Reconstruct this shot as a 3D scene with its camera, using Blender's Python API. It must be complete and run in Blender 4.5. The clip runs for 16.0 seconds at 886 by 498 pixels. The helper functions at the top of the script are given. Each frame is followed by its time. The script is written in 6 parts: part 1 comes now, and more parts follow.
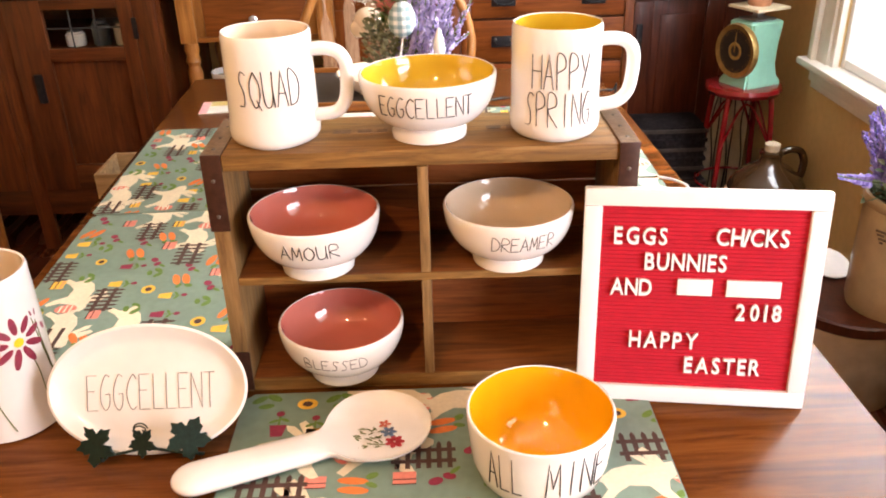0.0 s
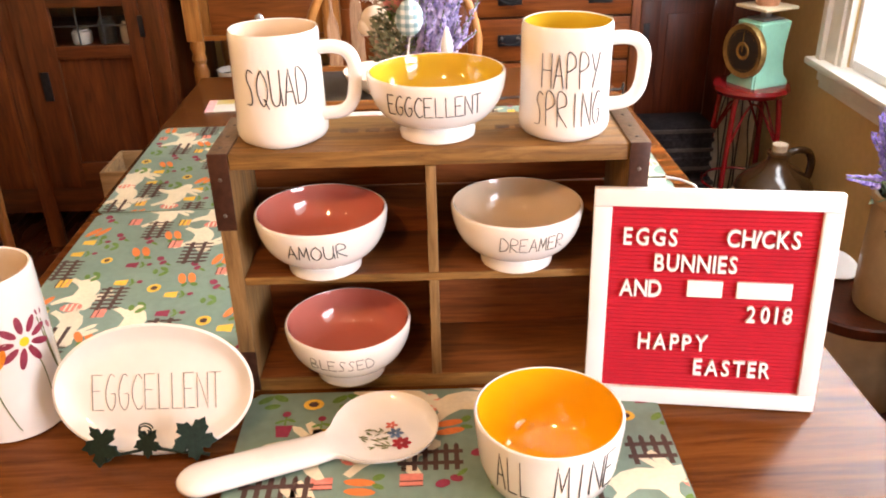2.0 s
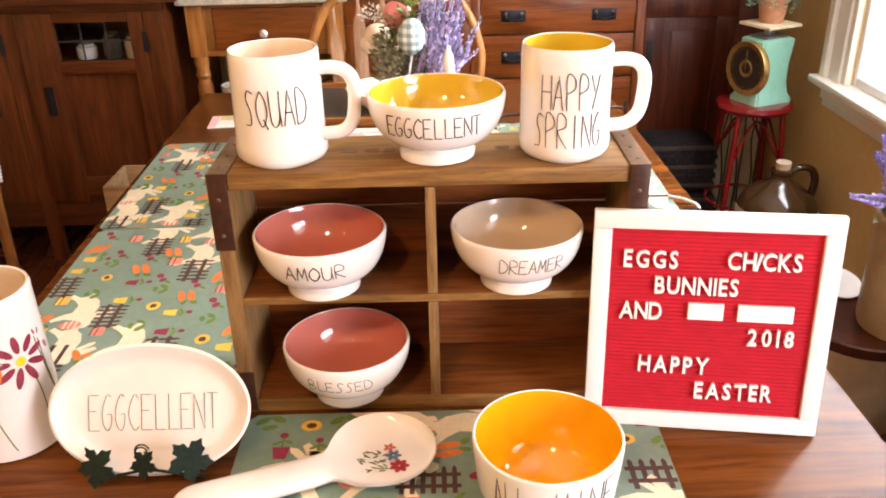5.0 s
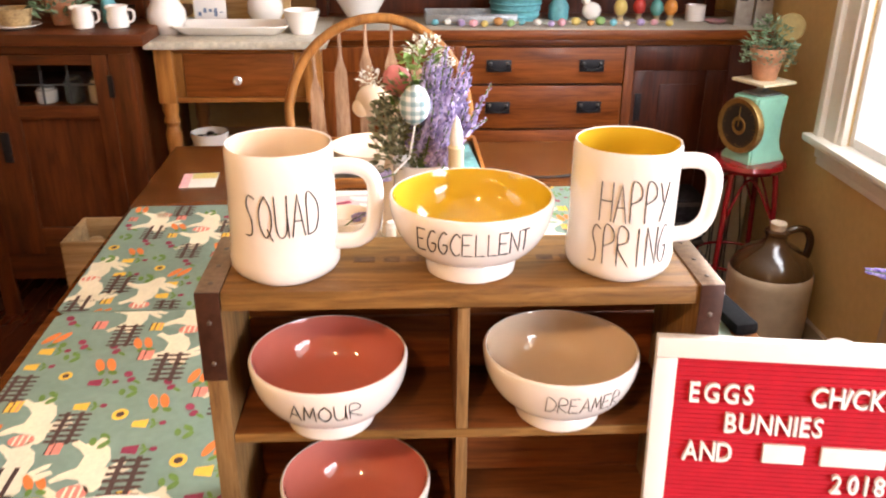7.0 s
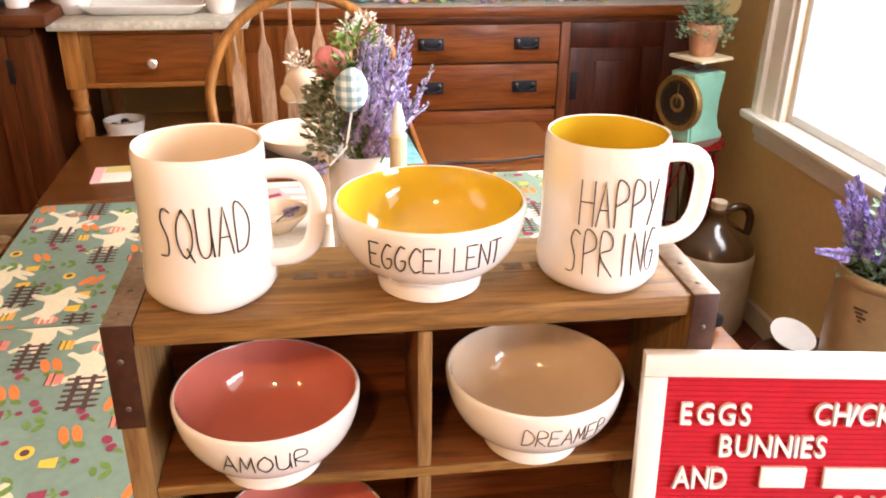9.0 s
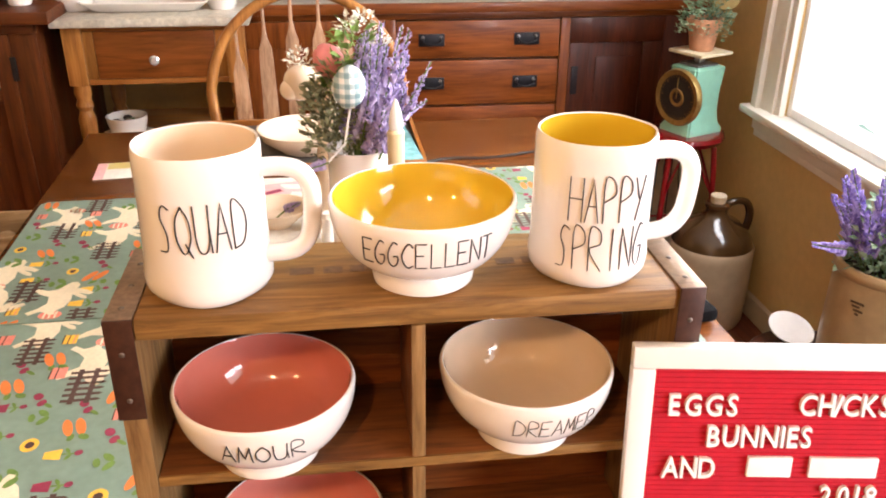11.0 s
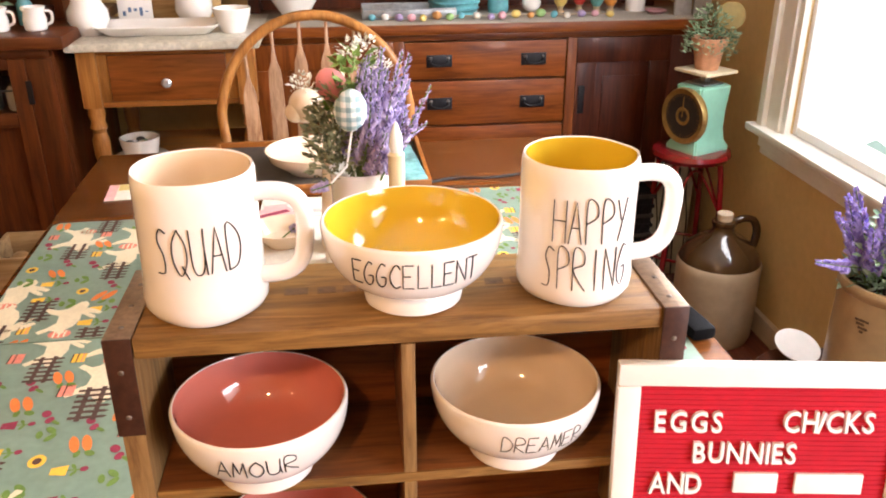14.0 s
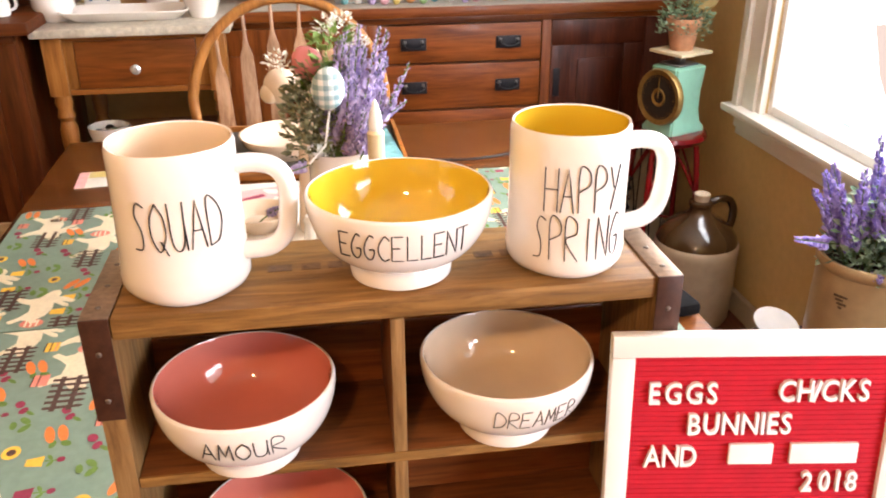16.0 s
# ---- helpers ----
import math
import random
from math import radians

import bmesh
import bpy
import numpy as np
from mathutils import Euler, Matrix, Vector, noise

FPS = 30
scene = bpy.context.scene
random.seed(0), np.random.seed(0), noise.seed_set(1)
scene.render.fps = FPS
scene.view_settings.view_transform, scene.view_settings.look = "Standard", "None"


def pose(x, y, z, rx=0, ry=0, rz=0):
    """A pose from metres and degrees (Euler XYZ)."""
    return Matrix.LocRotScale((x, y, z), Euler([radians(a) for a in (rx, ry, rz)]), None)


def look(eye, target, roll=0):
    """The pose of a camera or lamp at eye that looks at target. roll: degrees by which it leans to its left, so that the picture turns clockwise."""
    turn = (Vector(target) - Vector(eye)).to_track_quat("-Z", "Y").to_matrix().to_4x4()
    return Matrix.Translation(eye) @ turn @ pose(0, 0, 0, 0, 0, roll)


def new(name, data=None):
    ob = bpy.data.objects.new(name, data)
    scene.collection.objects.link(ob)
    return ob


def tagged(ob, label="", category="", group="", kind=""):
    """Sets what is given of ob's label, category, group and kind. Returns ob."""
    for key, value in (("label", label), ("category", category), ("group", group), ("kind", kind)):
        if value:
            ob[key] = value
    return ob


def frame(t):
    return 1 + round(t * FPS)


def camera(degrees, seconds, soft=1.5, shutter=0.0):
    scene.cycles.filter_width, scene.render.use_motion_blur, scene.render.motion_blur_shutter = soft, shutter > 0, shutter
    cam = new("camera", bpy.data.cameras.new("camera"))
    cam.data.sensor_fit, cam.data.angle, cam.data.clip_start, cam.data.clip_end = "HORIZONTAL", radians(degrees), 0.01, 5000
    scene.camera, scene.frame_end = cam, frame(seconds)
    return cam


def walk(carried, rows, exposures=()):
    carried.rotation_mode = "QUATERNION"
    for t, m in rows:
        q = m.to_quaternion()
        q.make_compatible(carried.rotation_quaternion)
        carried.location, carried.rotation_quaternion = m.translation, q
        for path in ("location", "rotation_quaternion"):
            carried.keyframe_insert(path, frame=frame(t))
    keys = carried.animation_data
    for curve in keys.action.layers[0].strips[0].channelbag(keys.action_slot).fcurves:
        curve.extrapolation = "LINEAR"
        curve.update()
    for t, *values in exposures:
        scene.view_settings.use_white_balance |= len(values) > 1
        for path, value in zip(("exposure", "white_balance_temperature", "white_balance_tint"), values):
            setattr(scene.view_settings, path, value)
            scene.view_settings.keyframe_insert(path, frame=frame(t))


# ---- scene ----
cam = camera(55.4, 16.0, soft=1.9, shutter=0.5)
PATH = [
    (0, (0.003, -0.017, 1.375), (0.028, 1.772, 0.482), -1.6),
    (0.5, (0.002, -0.013, 1.375), (0.022, 1.774, 0.478), -1.5),
    (1, (0.001, -0.012, 1.376), (0.019, 1.776, 0.479), -1.5),
    (1.5, (0.001, -0.009, 1.373), (0.022, 1.777, 0.474), -1.4),
    (2, (-0.001, -0.01, 1.373), (0.014, 1.779, 0.478), -1.5),
    (2.5, (-0.002, -0.01, 1.374), (0.015, 1.781, 0.484), -1.6),
    (3, (0.0, -0.011, 1.372), (0.029, 1.78, 0.483), -1.6),
    (3.2, (-0.001, -0.007, 1.37), (0.031, 1.787, 0.486), -1.6),
    (5.3, (0.005, 0.0, 1.379), (-0.004, 1.803, 0.513), -1.2),
    (5.5, (0.005, 0.004, 1.379), (-0.033, 1.804, 0.509), -0.6),
    (6, (0.005, 0.005, 1.391), (-0.095, 1.807, 0.529), 1.5),
    (6.5, (-0.015, 0.074, 1.395), (-0.048, 1.874, 0.525), 0.9),
    (7, (-0.061, 0.169, 1.399), (0.039, 2.0, 0.601), 0.4),
    (7.5, (-0.084, 0.24, 1.391), (0.097, 2.055, 0.569), 0.2),
    (8, (-0.076, 0.265, 1.384), (0.156, 2.072, 0.561), 0.3),
    (8.5, (-0.073, 0.272, 1.383), (0.159, 2.074, 0.547), 0.5),
    (9, (-0.074, 0.282, 1.379), (0.189, 2.077, 0.538), 0.8),
    (11.3, (-0.064, 0.266, 1.387), (0.185, 2.054, 0.528), 0.4),
    (11.5, (-0.061, 0.268, 1.384), (0.185, 2.054, 0.518), 0.3),
    (12, (-0.059, 0.273, 1.383), (0.198, 2.058, 0.519), 0.3),
    (12.5, (-0.062, 0.258, 1.394), (0.186, 2.056, 0.554), 0.0),
    (13, (-0.058, 0.248, 1.396), (0.182, 2.053, 0.569), 0.1),
    (13.5, (-0.052, 0.246, 1.398), (0.17, 2.058, 0.58), -0.1),
    (14, (-0.049, 0.246, 1.398), (0.173, 2.058, 0.583), -0.1),
    (14.5, (-0.052, 0.241, 1.399), (0.167, 2.056, 0.589), -0.0),
    (15, (-0.053, 0.236, 1.398), (0.169, 2.054, 0.594), -0.2),
    (15.5, (-0.055, 0.241, 1.391), (0.178, 2.05, 0.571), -0.2),
    (16, (-0.059, 0.26, 1.377), (0.222, 2.054, 0.539), -0.3),
]
walk(cam, [(t, look(eye, target, roll)) for t, eye, target, roll in PATH])

# ---- world, sun, lights ----
world = bpy.data.worlds.new("sky")
scene.world = world
world.use_nodes = True
sky = world.node_tree.nodes.new("ShaderNodeTexSky")
sky.sky_type, sky.sun_disc = "NISHITA", False
sky.sun_elevation, sky.sun_rotation = radians(38), radians(70)
sky.air_density, sky.dust_density = 1.0, 3.0
world.node_tree.links.new(sky.outputs[0], world.node_tree.nodes["Background"].inputs[0])
world.node_tree.nodes["Background"].inputs[1].default_value = 0.12


def lamp(name, kind, m, energy, colour, **settings):
    data = bpy.data.lights.new(name, kind)
    data.energy, data.color = energy, colour
    for key, value in settings.items():
        if key == "size":
            data.size = value
        elif key == "size_y":
            data.shape, data.size_y = "RECTANGLE", value
        elif key == "soft":
            data.shadow_soft_size = value
        elif key == "angle":
            data.angle = value
    ob = new(name, data)
    ob.matrix_world = m
    return ob


SUN = lamp("sun", "SUN", look((6, -3, 6), (0, 1, 0.8)), 1.0, (1.0, 0.93, 0.82), angle=radians(12))
# the sky's light through the window beside the table and the one behind the camera
lamp("window_light", "AREA", look((1.37, 1.72, 1.72), (-0.4, 1.25, 0.75)), 54, (0.95, 0.95, 1.0), size=1.5, size_y=0.7)
for y in (-0.78, -0.18):
    lamp("second_window_light", "AREA", look((1.37, y, 1.2), (-0.2, y + 1.3, 0.9)), 19, (0.88, 0.88, 1.0), size=0.42, size_y=0.8)
# two bulbs of the lamp that hangs above the camera
lamp("bulb", "POINT", pose(-0.26, 0.07, 1.71), 20, (1.0, 0.56, 0.27), soft=0.028)
lamp("bulb", "POINT", pose(-1.15, 0.05, 1.8), 10, (1.0, 0.56, 0.27), soft=0.028)

# ---- materials ----
def material(name, colour, rough=0.5, metal=0.0, coat=0.0):
    m = bpy.data.materials.new(name)
    m.use_nodes = True
    n = m.node_tree.nodes["Principled BSDF"]
    n.inputs["Base Color"].default_value = (*colour, 1)
    n.inputs["Roughness"].default_value = rough
    n.inputs["Metallic"].default_value = metal
    n.inputs["Coat Weight"].default_value = coat
    n.inputs["Coat Roughness"].default_value = 0.06
    return m


def nodes_of(m):
    t = m.node_tree
    return t, t.nodes["Principled BSDF"]


def coords(t, scale, space="Object"):
    c = t.nodes.new("ShaderNodeTexCoord")
    p = t.nodes.new("ShaderNodeMapping")
    p.inputs["Scale"].default_value = scale
    t.links.new(c.outputs[space], p.inputs["Vector"])
    return p.outputs[0]


def noise_tex(t, vector, scale, detail=4.0, rough=0.55, distortion=0.0):
    n = t.nodes.new("ShaderNodeTexNoise")
    n.inputs["Scale"].default_value, n.inputs["Detail"].default_value = scale, detail
    n.inputs["Roughness"].default_value, n.inputs["Distortion"].default_value = rough, distortion
    t.links.new(vector, n.inputs["Vector"])
    return n.outputs["Fac"]


def ramp(t, fac, stops):
    r = t.nodes.new("ShaderNodeValToRGB")
    e = r.color_ramp.elements
    while len(e) < len(stops):
        e.new(0.5)
    for slot, (at, c) in zip(e, stops):
        slot.position, slot.color = at, (*c, 1)
    t.links.new(fac, r.inputs[0])
    return r.outputs[0]


def mix(t, fac, a, b, how="MIX"):
    m = t.nodes.new("ShaderNodeMix")
    m.data_type, m.blend_type = "RGBA", how
    if isinstance(fac, float):
        m.inputs[0].default_value = fac
    else:
        t.links.new(fac, m.inputs[0])
    for slot, v in ((6, a), (7, b)):
        if isinstance(v, tuple):
            m.inputs[slot].default_value = (*v, 1)
        else:
            t.links.new(v, m.inputs[slot])
    return m.outputs[2]


def bump(t, bsdf, height, strength, distance=0.002):
    b = t.nodes.new("ShaderNodeBump")
    b.inputs["Strength"].default_value, b.inputs["Distance"].default_value = strength, distance
    t.links.new(height, b.inputs["Height"])
    t.links.new(b.outputs[0], bsdf.inputs["Normal"])


def wood(name, dark, mid, light, along="x", rough=0.4, coat=0.0, fine=1.0, relief=0.25):
    """Grain that runs along one axis, with broader figure and a little wear."""
    m = material(name, mid, rough, coat=coat)
    t, n = nodes_of(m)
    n.inputs["Specular IOR Level"].default_value = 0.33
    s = {"x": (1.2, 14, 14), "y": (14, 1.2, 14), "z": (14, 14, 1.2)}[along]
    v = coords(t, tuple(k * fine for k in s))
    grain = noise_tex(t, v, 5.0, 8, 0.65, 0.6)
    broad = noise_tex(t, v, 0.9, 3, 0.5, 1.2)
    c = ramp(t, grain, [(0.28, dark), (0.52, mid), (0.78, light)])
    c2 = ramp(t, broad, [(0.3, (0.62, 0.6, 0.58)), (0.7, (1.15, 1.12, 1.08))])
    info = t.nodes.new("ShaderNodeObjectInfo")
    c3 = ramp(t, info.outputs["Random"], [(0.0, (0.86, 0.86, 0.86)), (1.0, (1.1, 1.08, 1.05))])
    c = mix(t, 1.0, mix(t, 1.0, c, c2, "MULTIPLY"), c3, "MULTIPLY")
    t.links.new(c, n.inputs["Base Color"])
    r = ramp(t, broad, [(0.2, (rough * 0.75,) * 3), (0.8, (min(1, rough * 1.25),) * 3)])
    t.links.new(r, n.inputs["Roughness"])
    bump(t, n, grain, relief)
    return m


def glaze(name, colour, rough=0.14, specks=0.0, wave=0.12):
    """Hand-thrown glazed stoneware: a faint unevenness, thin at places."""
    m = material(name, colour, rough, coat=0.5)
    t, n = nodes_of(m)
    v = coords(t, (1, 1, 1))
    broad = noise_tex(t, v, 14.0, 3)
    c = ramp(t, broad, [(0.3, tuple(k * 0.93 for k in colour)), (0.7, tuple(min(0.9, k * 1.04) for k in colour))])
    if specks:
        fine = noise_tex(t, v, 420.0, 2)
        c = mix(t, ramp(t, fine, [(0.68, (0, 0, 0)), (0.74, (specks,) * 3)]), c, (0.25, 0.17, 0.1))
    t.links.new(c, n.inputs["Base Color"])
    bump(t, n, noise_tex(t, v, 34.0, 2), wave, 0.002)
    return m


def plain(name, colour, rough=0.6, spread=0.12, scale=60.0, relief=0.1, metal=0.0, coat=0.0):
    """Paint, cloth, metal and the like: two scales of slight variation."""
    m = material(name, colour, rough, metal, coat)
    t, n = nodes_of(m)
    v = coords(t, (1, 1, 1))
    a, b = noise_tex(t, v, scale, 4), noise_tex(t, v, scale * 0.13, 3)
    c = ramp(t, a, [(0.25, tuple(k * (1 - spread) for k in colour)), (0.75, tuple(min(1, k * (1 + spread)) for k in colour))])
    c = mix(t, 1.0, c, ramp(t, b, [(0.3, (1 - spread,) * 3), (0.7, (1.0,) * 3)]), "MULTIPLY")
    t.links.new(c, n.inputs["Base Color"])
    if relief:
        bump(t, n, a, relief)
    return m


def cloth(name, colour, threads=900.0):
    m = plain(name, colour, 0.9, 0.1, 90.0, 0.0)
    t, n = nodes_of(m)
    v = coords(t, (1, 1, 1))
    w = t.nodes.new("ShaderNodeTexChecker")
    w.inputs["Scale"].default_value = threads
    t.links.new(v, w.inputs["Vector"])
    bump(t, n, w.outputs["Fac"], 0.2, 0.0006)
    return m


TABLE_WOOD = wood("table_wood", (0.045, 0.012, 0.003), (0.125, 0.04, 0.009), (0.2, 0.075, 0.018), "x", 0.2, 0.0, 0.8, 0.05)
TABLE_WOOD.node_tree.nodes["Principled BSDF"].inputs["Specular IOR Level"].default_value = 0.11
CRATE_WOOD = wood("crate_wood", (0.11, 0.051, 0.013), (0.26, 0.135, 0.038), (0.39, 0.225, 0.072), "x", 0.55, 0.0, 2.2, 0.35)
CRATE_SIDE = wood("crate_side_wood", (0.12, 0.063, 0.022), (0.26, 0.15, 0.057), (0.38, 0.24, 0.1), "z", 0.6, 0.0, 2.2, 0.4)
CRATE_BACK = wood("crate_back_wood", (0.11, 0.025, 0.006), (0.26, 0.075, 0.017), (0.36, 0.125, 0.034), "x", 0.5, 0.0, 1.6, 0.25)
# crate boards inside the cubbies, darker and redder to paint in their shade
CRATE_SHADED = wood("crate_shaded_wood", (0.09, 0.026, 0.007), (0.21, 0.072, 0.019), (0.3, 0.115, 0.033), "x", 0.5, 0.0, 1.8, 0.3)
DRAWER_OAK = wood("drawer_oak", (0.1, 0.024, 0.004), (0.21, 0.062, 0.012), (0.3, 0.1, 0.022), "x", 0.36, 0.08, 0.9, 0.06)
CHERRY = wood("cherry_wood", (0.09, 0.018, 0.003), (0.22, 0.058, 0.01), (0.32, 0.1, 0.02), "x", 0.34, 0.08, 0.9, 0.06)
CHERRY_UP = wood("cherry_wood_upright", (0.08, 0.017, 0.003), (0.19, 0.05, 0.009), (0.28, 0.088, 0.018), "z", 0.34, 0.08, 0.9, 0.06)
# for dark wood, and for cherry with shade put into the colour
DARK_UP = wood("dark_and_shaded_wood", (0.025, 0.005, 0.002), (0.065, 0.013, 0.004), (0.105, 0.026, 0.008), "z", 0.36, 0.08, 0.9, 0.06)
CUPBOARD = wood("cupboard_oak", (0.042, 0.0085, 0.002), (0.104, 0.0245, 0.005), (0.162, 0.045, 0.0095), "z", 0.42, 0.05, 1.0, 0.1)
CUPBOARD_X = wood("cupboard_oak_rail", (0.042, 0.0085, 0.002), (0.104, 0.0245, 0.005), (0.162, 0.045, 0.0095), "x", 0.42, 0.05, 1.0, 0.1)
OAK = wood("golden_oak", (0.22, 0.085, 0.018), (0.4, 0.17, 0.042), (0.52, 0.25, 0.075), "z", 0.35, 0.25, 1.0, 0.08)
OAK_X = wood("golden_oak_rail", (0.2, 0.07, 0.014), (0.34, 0.13, 0.03), (0.46, 0.2, 0.055), "x", 0.35, 0.25, 1.0, 0.08)
SLAT_WOOD = wood("worn_slat_wood", (0.22, 0.11, 0.06), (0.42, 0.25, 0.15), (0.55, 0.36, 0.24), "z", 0.45, 0.1, 1.2, 0.1)
FLOOR_WOOD = wood("floor_wood", (0.05, 0.013, 0.006), (0.11, 0.03, 0.013), (0.17, 0.052, 0.022), "y", 0.28, 0.2, 0.8, 0.08)
WHITE_GLAZE = glaze("white_glaze", (0.82, 0.78, 0.74), 0.16)
YELLOW_GLAZE = glaze("yellow_glaze", (0.62, 0.42, 0.03), 0.1)
ORANGE_GLAZE = glaze("marigold_glaze", (0.8, 0.4, 0.006), 0.06)
PINK_GLAZE = glaze("pink_glaze", (0.65, 0.21, 0.165), 0.05)
CREAM_GLAZE = glaze("cream_glaze", (0.74, 0.6, 0.45), 0.06)
INK = plain("black_ink", (0.025, 0.024, 0.026), 0.5, 0.3, 300, 0.0)
INK_THIN = plain("faded_ink", (0.16, 0.15, 0.13), 0.6, 0.3, 300, 0.0)
PAINT_WHITE = plain("white_paint", (0.82, 0.81, 0.79), 0.4, 0.03, 30, 0.04)
TRIM_WHITE = plain("cream_trim_paint", (0.83, 0.79, 0.71), 0.35, 0.04, 20, 0.04)
WALL_PAINT = plain("gold_wall_paint", (0.62, 0.42, 0.17), 0.75, 0.06, 35, 0.08)
CEILING_PAINT = plain("ceiling_paint", (0.78, 0.75, 0.69), 0.85, 0.03, 30, 0.08)
STRAP = plain("rusted_strap_metal", (0.075, 0.028, 0.016), 0.42, 0.35, 120, 0.2, 0.35)
STRAP_TOP = plain("worn_strap_metal", (0.3, 0.2, 0.13), 0.35, 0.3, 160, 0.2, 0.6)
RIVET = plain("rivet_metal", (0.2, 0.17, 0.15), 0.45, 0.2, 200, 0.0, 0.9)
BLACK_IRON = plain("black_iron", (0.022, 0.022, 0.026), 0.38, 0.3, 90, 0.2, 0.55)
FELT = cloth("red_felt", (0.47, 0.002, 0.018), 1200)
LETTER_WHITE = plain("white_plastic", (0.84, 0.83, 0.82), 0.35, 0.02, 90, 0.0)
MAT_CLOTH = cloth("blue_green_cotton", (0.185, 0.262, 0.205), 700)
MAT_CLOTH.node_tree.nodes["Principled BSDF"].inputs["Roughness"].default_value = 0.5

# ---- building helpers ----
def thing(name, at, label, category, group="", kind="", rz=0.0):
    ob = new(name)
    ob.matrix_world = pose(*at, 0, 0, rz)
    ob.empty_display_size = 0.05
    return tagged(ob, label, category, group, kind)


def finish(bm, name, mat, smooth=True):
    bmesh.ops.recalc_face_normals(bm, faces=bm.faces)
    me = bpy.data.meshes.new(name)
    bm.to_mesh(me)
    bm.free()
    me.materials.append(mat)
    if smooth:
        me.polygons.foreach_set("use_smooth", [True] * len(me.polygons))
        me.set_sharp_from_angle(angle=radians(38))
    return me


def part(name, bm, mat, parent, label="", kind="", smooth=True):
    ob = new(name, finish(bm, name, mat, smooth))
    ob.parent = parent
    return tagged(ob, label, kind=kind)


def solid(name, bm, mat, label, category, group="", kind="", smooth=True):
    return tagged(new(name, finish(bm, name, mat, smooth)), label, category, group, kind)


def box(x0, x1, y0, y1, z0, z1, edge=0.0, bm=None, m=None):
    b = bmesh.new()
    bmesh.ops.create_cube(b, size=1.0)
    bmesh.ops.transform(b, matrix=Matrix.Translation(((x0 + x1) / 2, (y0 + y1) / 2, (z0 + z1) / 2)) @ Matrix.Diagonal((x1 - x0, y1 - y0, z1 - z0, 1)), verts=b.verts)
    if edge:
        bmesh.ops.bevel(b, geom=b.edges[:], offset=edge, segments=2, profile=0.6, affect="EDGES", clamp_overlap=True)
    if m:
        bmesh.ops.transform(b, matrix=m, verts=b.verts)
    return join(bm, b)


def join(bm, b):
    """Adds the small mesh b to bm, or gives b back where there is none."""
    if bm is None:
        return b
    me = bpy.data.meshes.new("joined")
    b.to_mesh(me)
    b.free()
    bm.from_mesh(me)
    bpy.data.meshes.remove(me)
    return bm


def lathe(profile, segments=48, bm=None, m=None, wobble=0.0, seed=0.0, square=0.0):
    """Turns (radius, height) pairs round the z axis. wobble: hand-made unevenness; square: how boxy the lowest part is."""
    b = bmesh.new()
    rings = []
    top = max(z for _, z in profile)
    for r, z in profile:
        if r < 1e-6:
            rings.append([b.verts.new((0, 0, z))])
            continue
        ring = []
        for k in range(segments):
            a = 2 * math.pi * k / segments
            q = r
            if wobble:
                q += wobble * noise.noise((math.cos(a) * 1.3 + seed, math.sin(a) * 1.3, z * 9))
            if square:
                q *= 1 + square * math.cos(4 * a) * max(0.0, 1 - z / (0.35 * top))
            dz = wobble * 0.6 * noise.noise((math.cos(a) + seed + 7, math.sin(a), 2)) * (z / top if top else 0)
            ring.append(b.verts.new((q * math.cos(a), q * math.sin(a), z + dz)))
        rings.append(ring)
    for lo, hi in zip(rings, rings[1:]):
        if len(lo) == 1 and len(hi) == 1:
            continue
        for k in range(segments):
            j = (k + 1) % segments
            if len(lo) == 1:
                b.faces.new((lo[0], hi[j], hi[k]))
            elif len(hi) == 1:
                b.faces.new((lo[k], lo[j], hi[0]))
            else:
                b.faces.new((lo[k], lo[j], hi[j], hi[k]))
    if m:
        bmesh.ops.transform(b, matrix=m, verts=b.verts)
    return join(bm, b)


def smooth_path(points, steps=6):
    """Catmull-Rom through the points."""
    p = [Vector(q) for q in points]
    p = [p[0] * 2 - p[1], *p, p[-1] * 2 - p[-2]]
    out = []
    for a, b, c, d in zip(p, p[1:], p[2:], p[3:]):
        for k in range(steps):
            u = k / steps
            out.append(0.5 * (2 * b + (c - a) * u + (2 * a - 5 * b + 4 * c - d) * u * u + (3 * b - a - 3 * c + d) * u ** 3))
    return out + [p[-2]]


def tube(points, radius, sides=8, bm=None, flat=1.0, ends=None):
    """A round (or flattened) bar along the points; radius is a number, or one for each end as (start, end)."""
    b = bmesh.new()
    pts = [Vector(p) for p in points]
    rings, side = [], None
    for i, p in enumerate(pts):
        d = (pts[min(i + 1, len(pts) - 1)] - pts[max(i - 1, 0)]).normalized()
        if side is None:
            side = d.cross(Vector((0, 0, 1)) if abs(d.z) < 0.9 else Vector((0, 1, 0))).normalized()
        flat_side = side - d * side.dot(d)
        if flat_side.length < 0.15:
            flat_side = d.cross(Vector((0.31, 0.9, 0.3)))
        side = flat_side.normalized()
        up = d.cross(side)
        u = i / (len(pts) - 1)
        r = radius if isinstance(radius, (int, float)) else radius[0] + (radius[1] - radius[0]) * u
        rings.append([b.verts.new(p + (side * math.cos(a) * flat + up * math.sin(a)) * r) for a in (2 * math.pi * k / sides for k in range(sides))])
    for lo, hi in zip(rings, rings[1:]):
        for k in range(sides):
            b.faces.new((lo[k], lo[(k + 1) % sides], hi[(k + 1) % sides], hi[k]))
    b.faces.new(rings[0][::-1])
    b.faces.new(rings[-1])
    return join(bm, b)


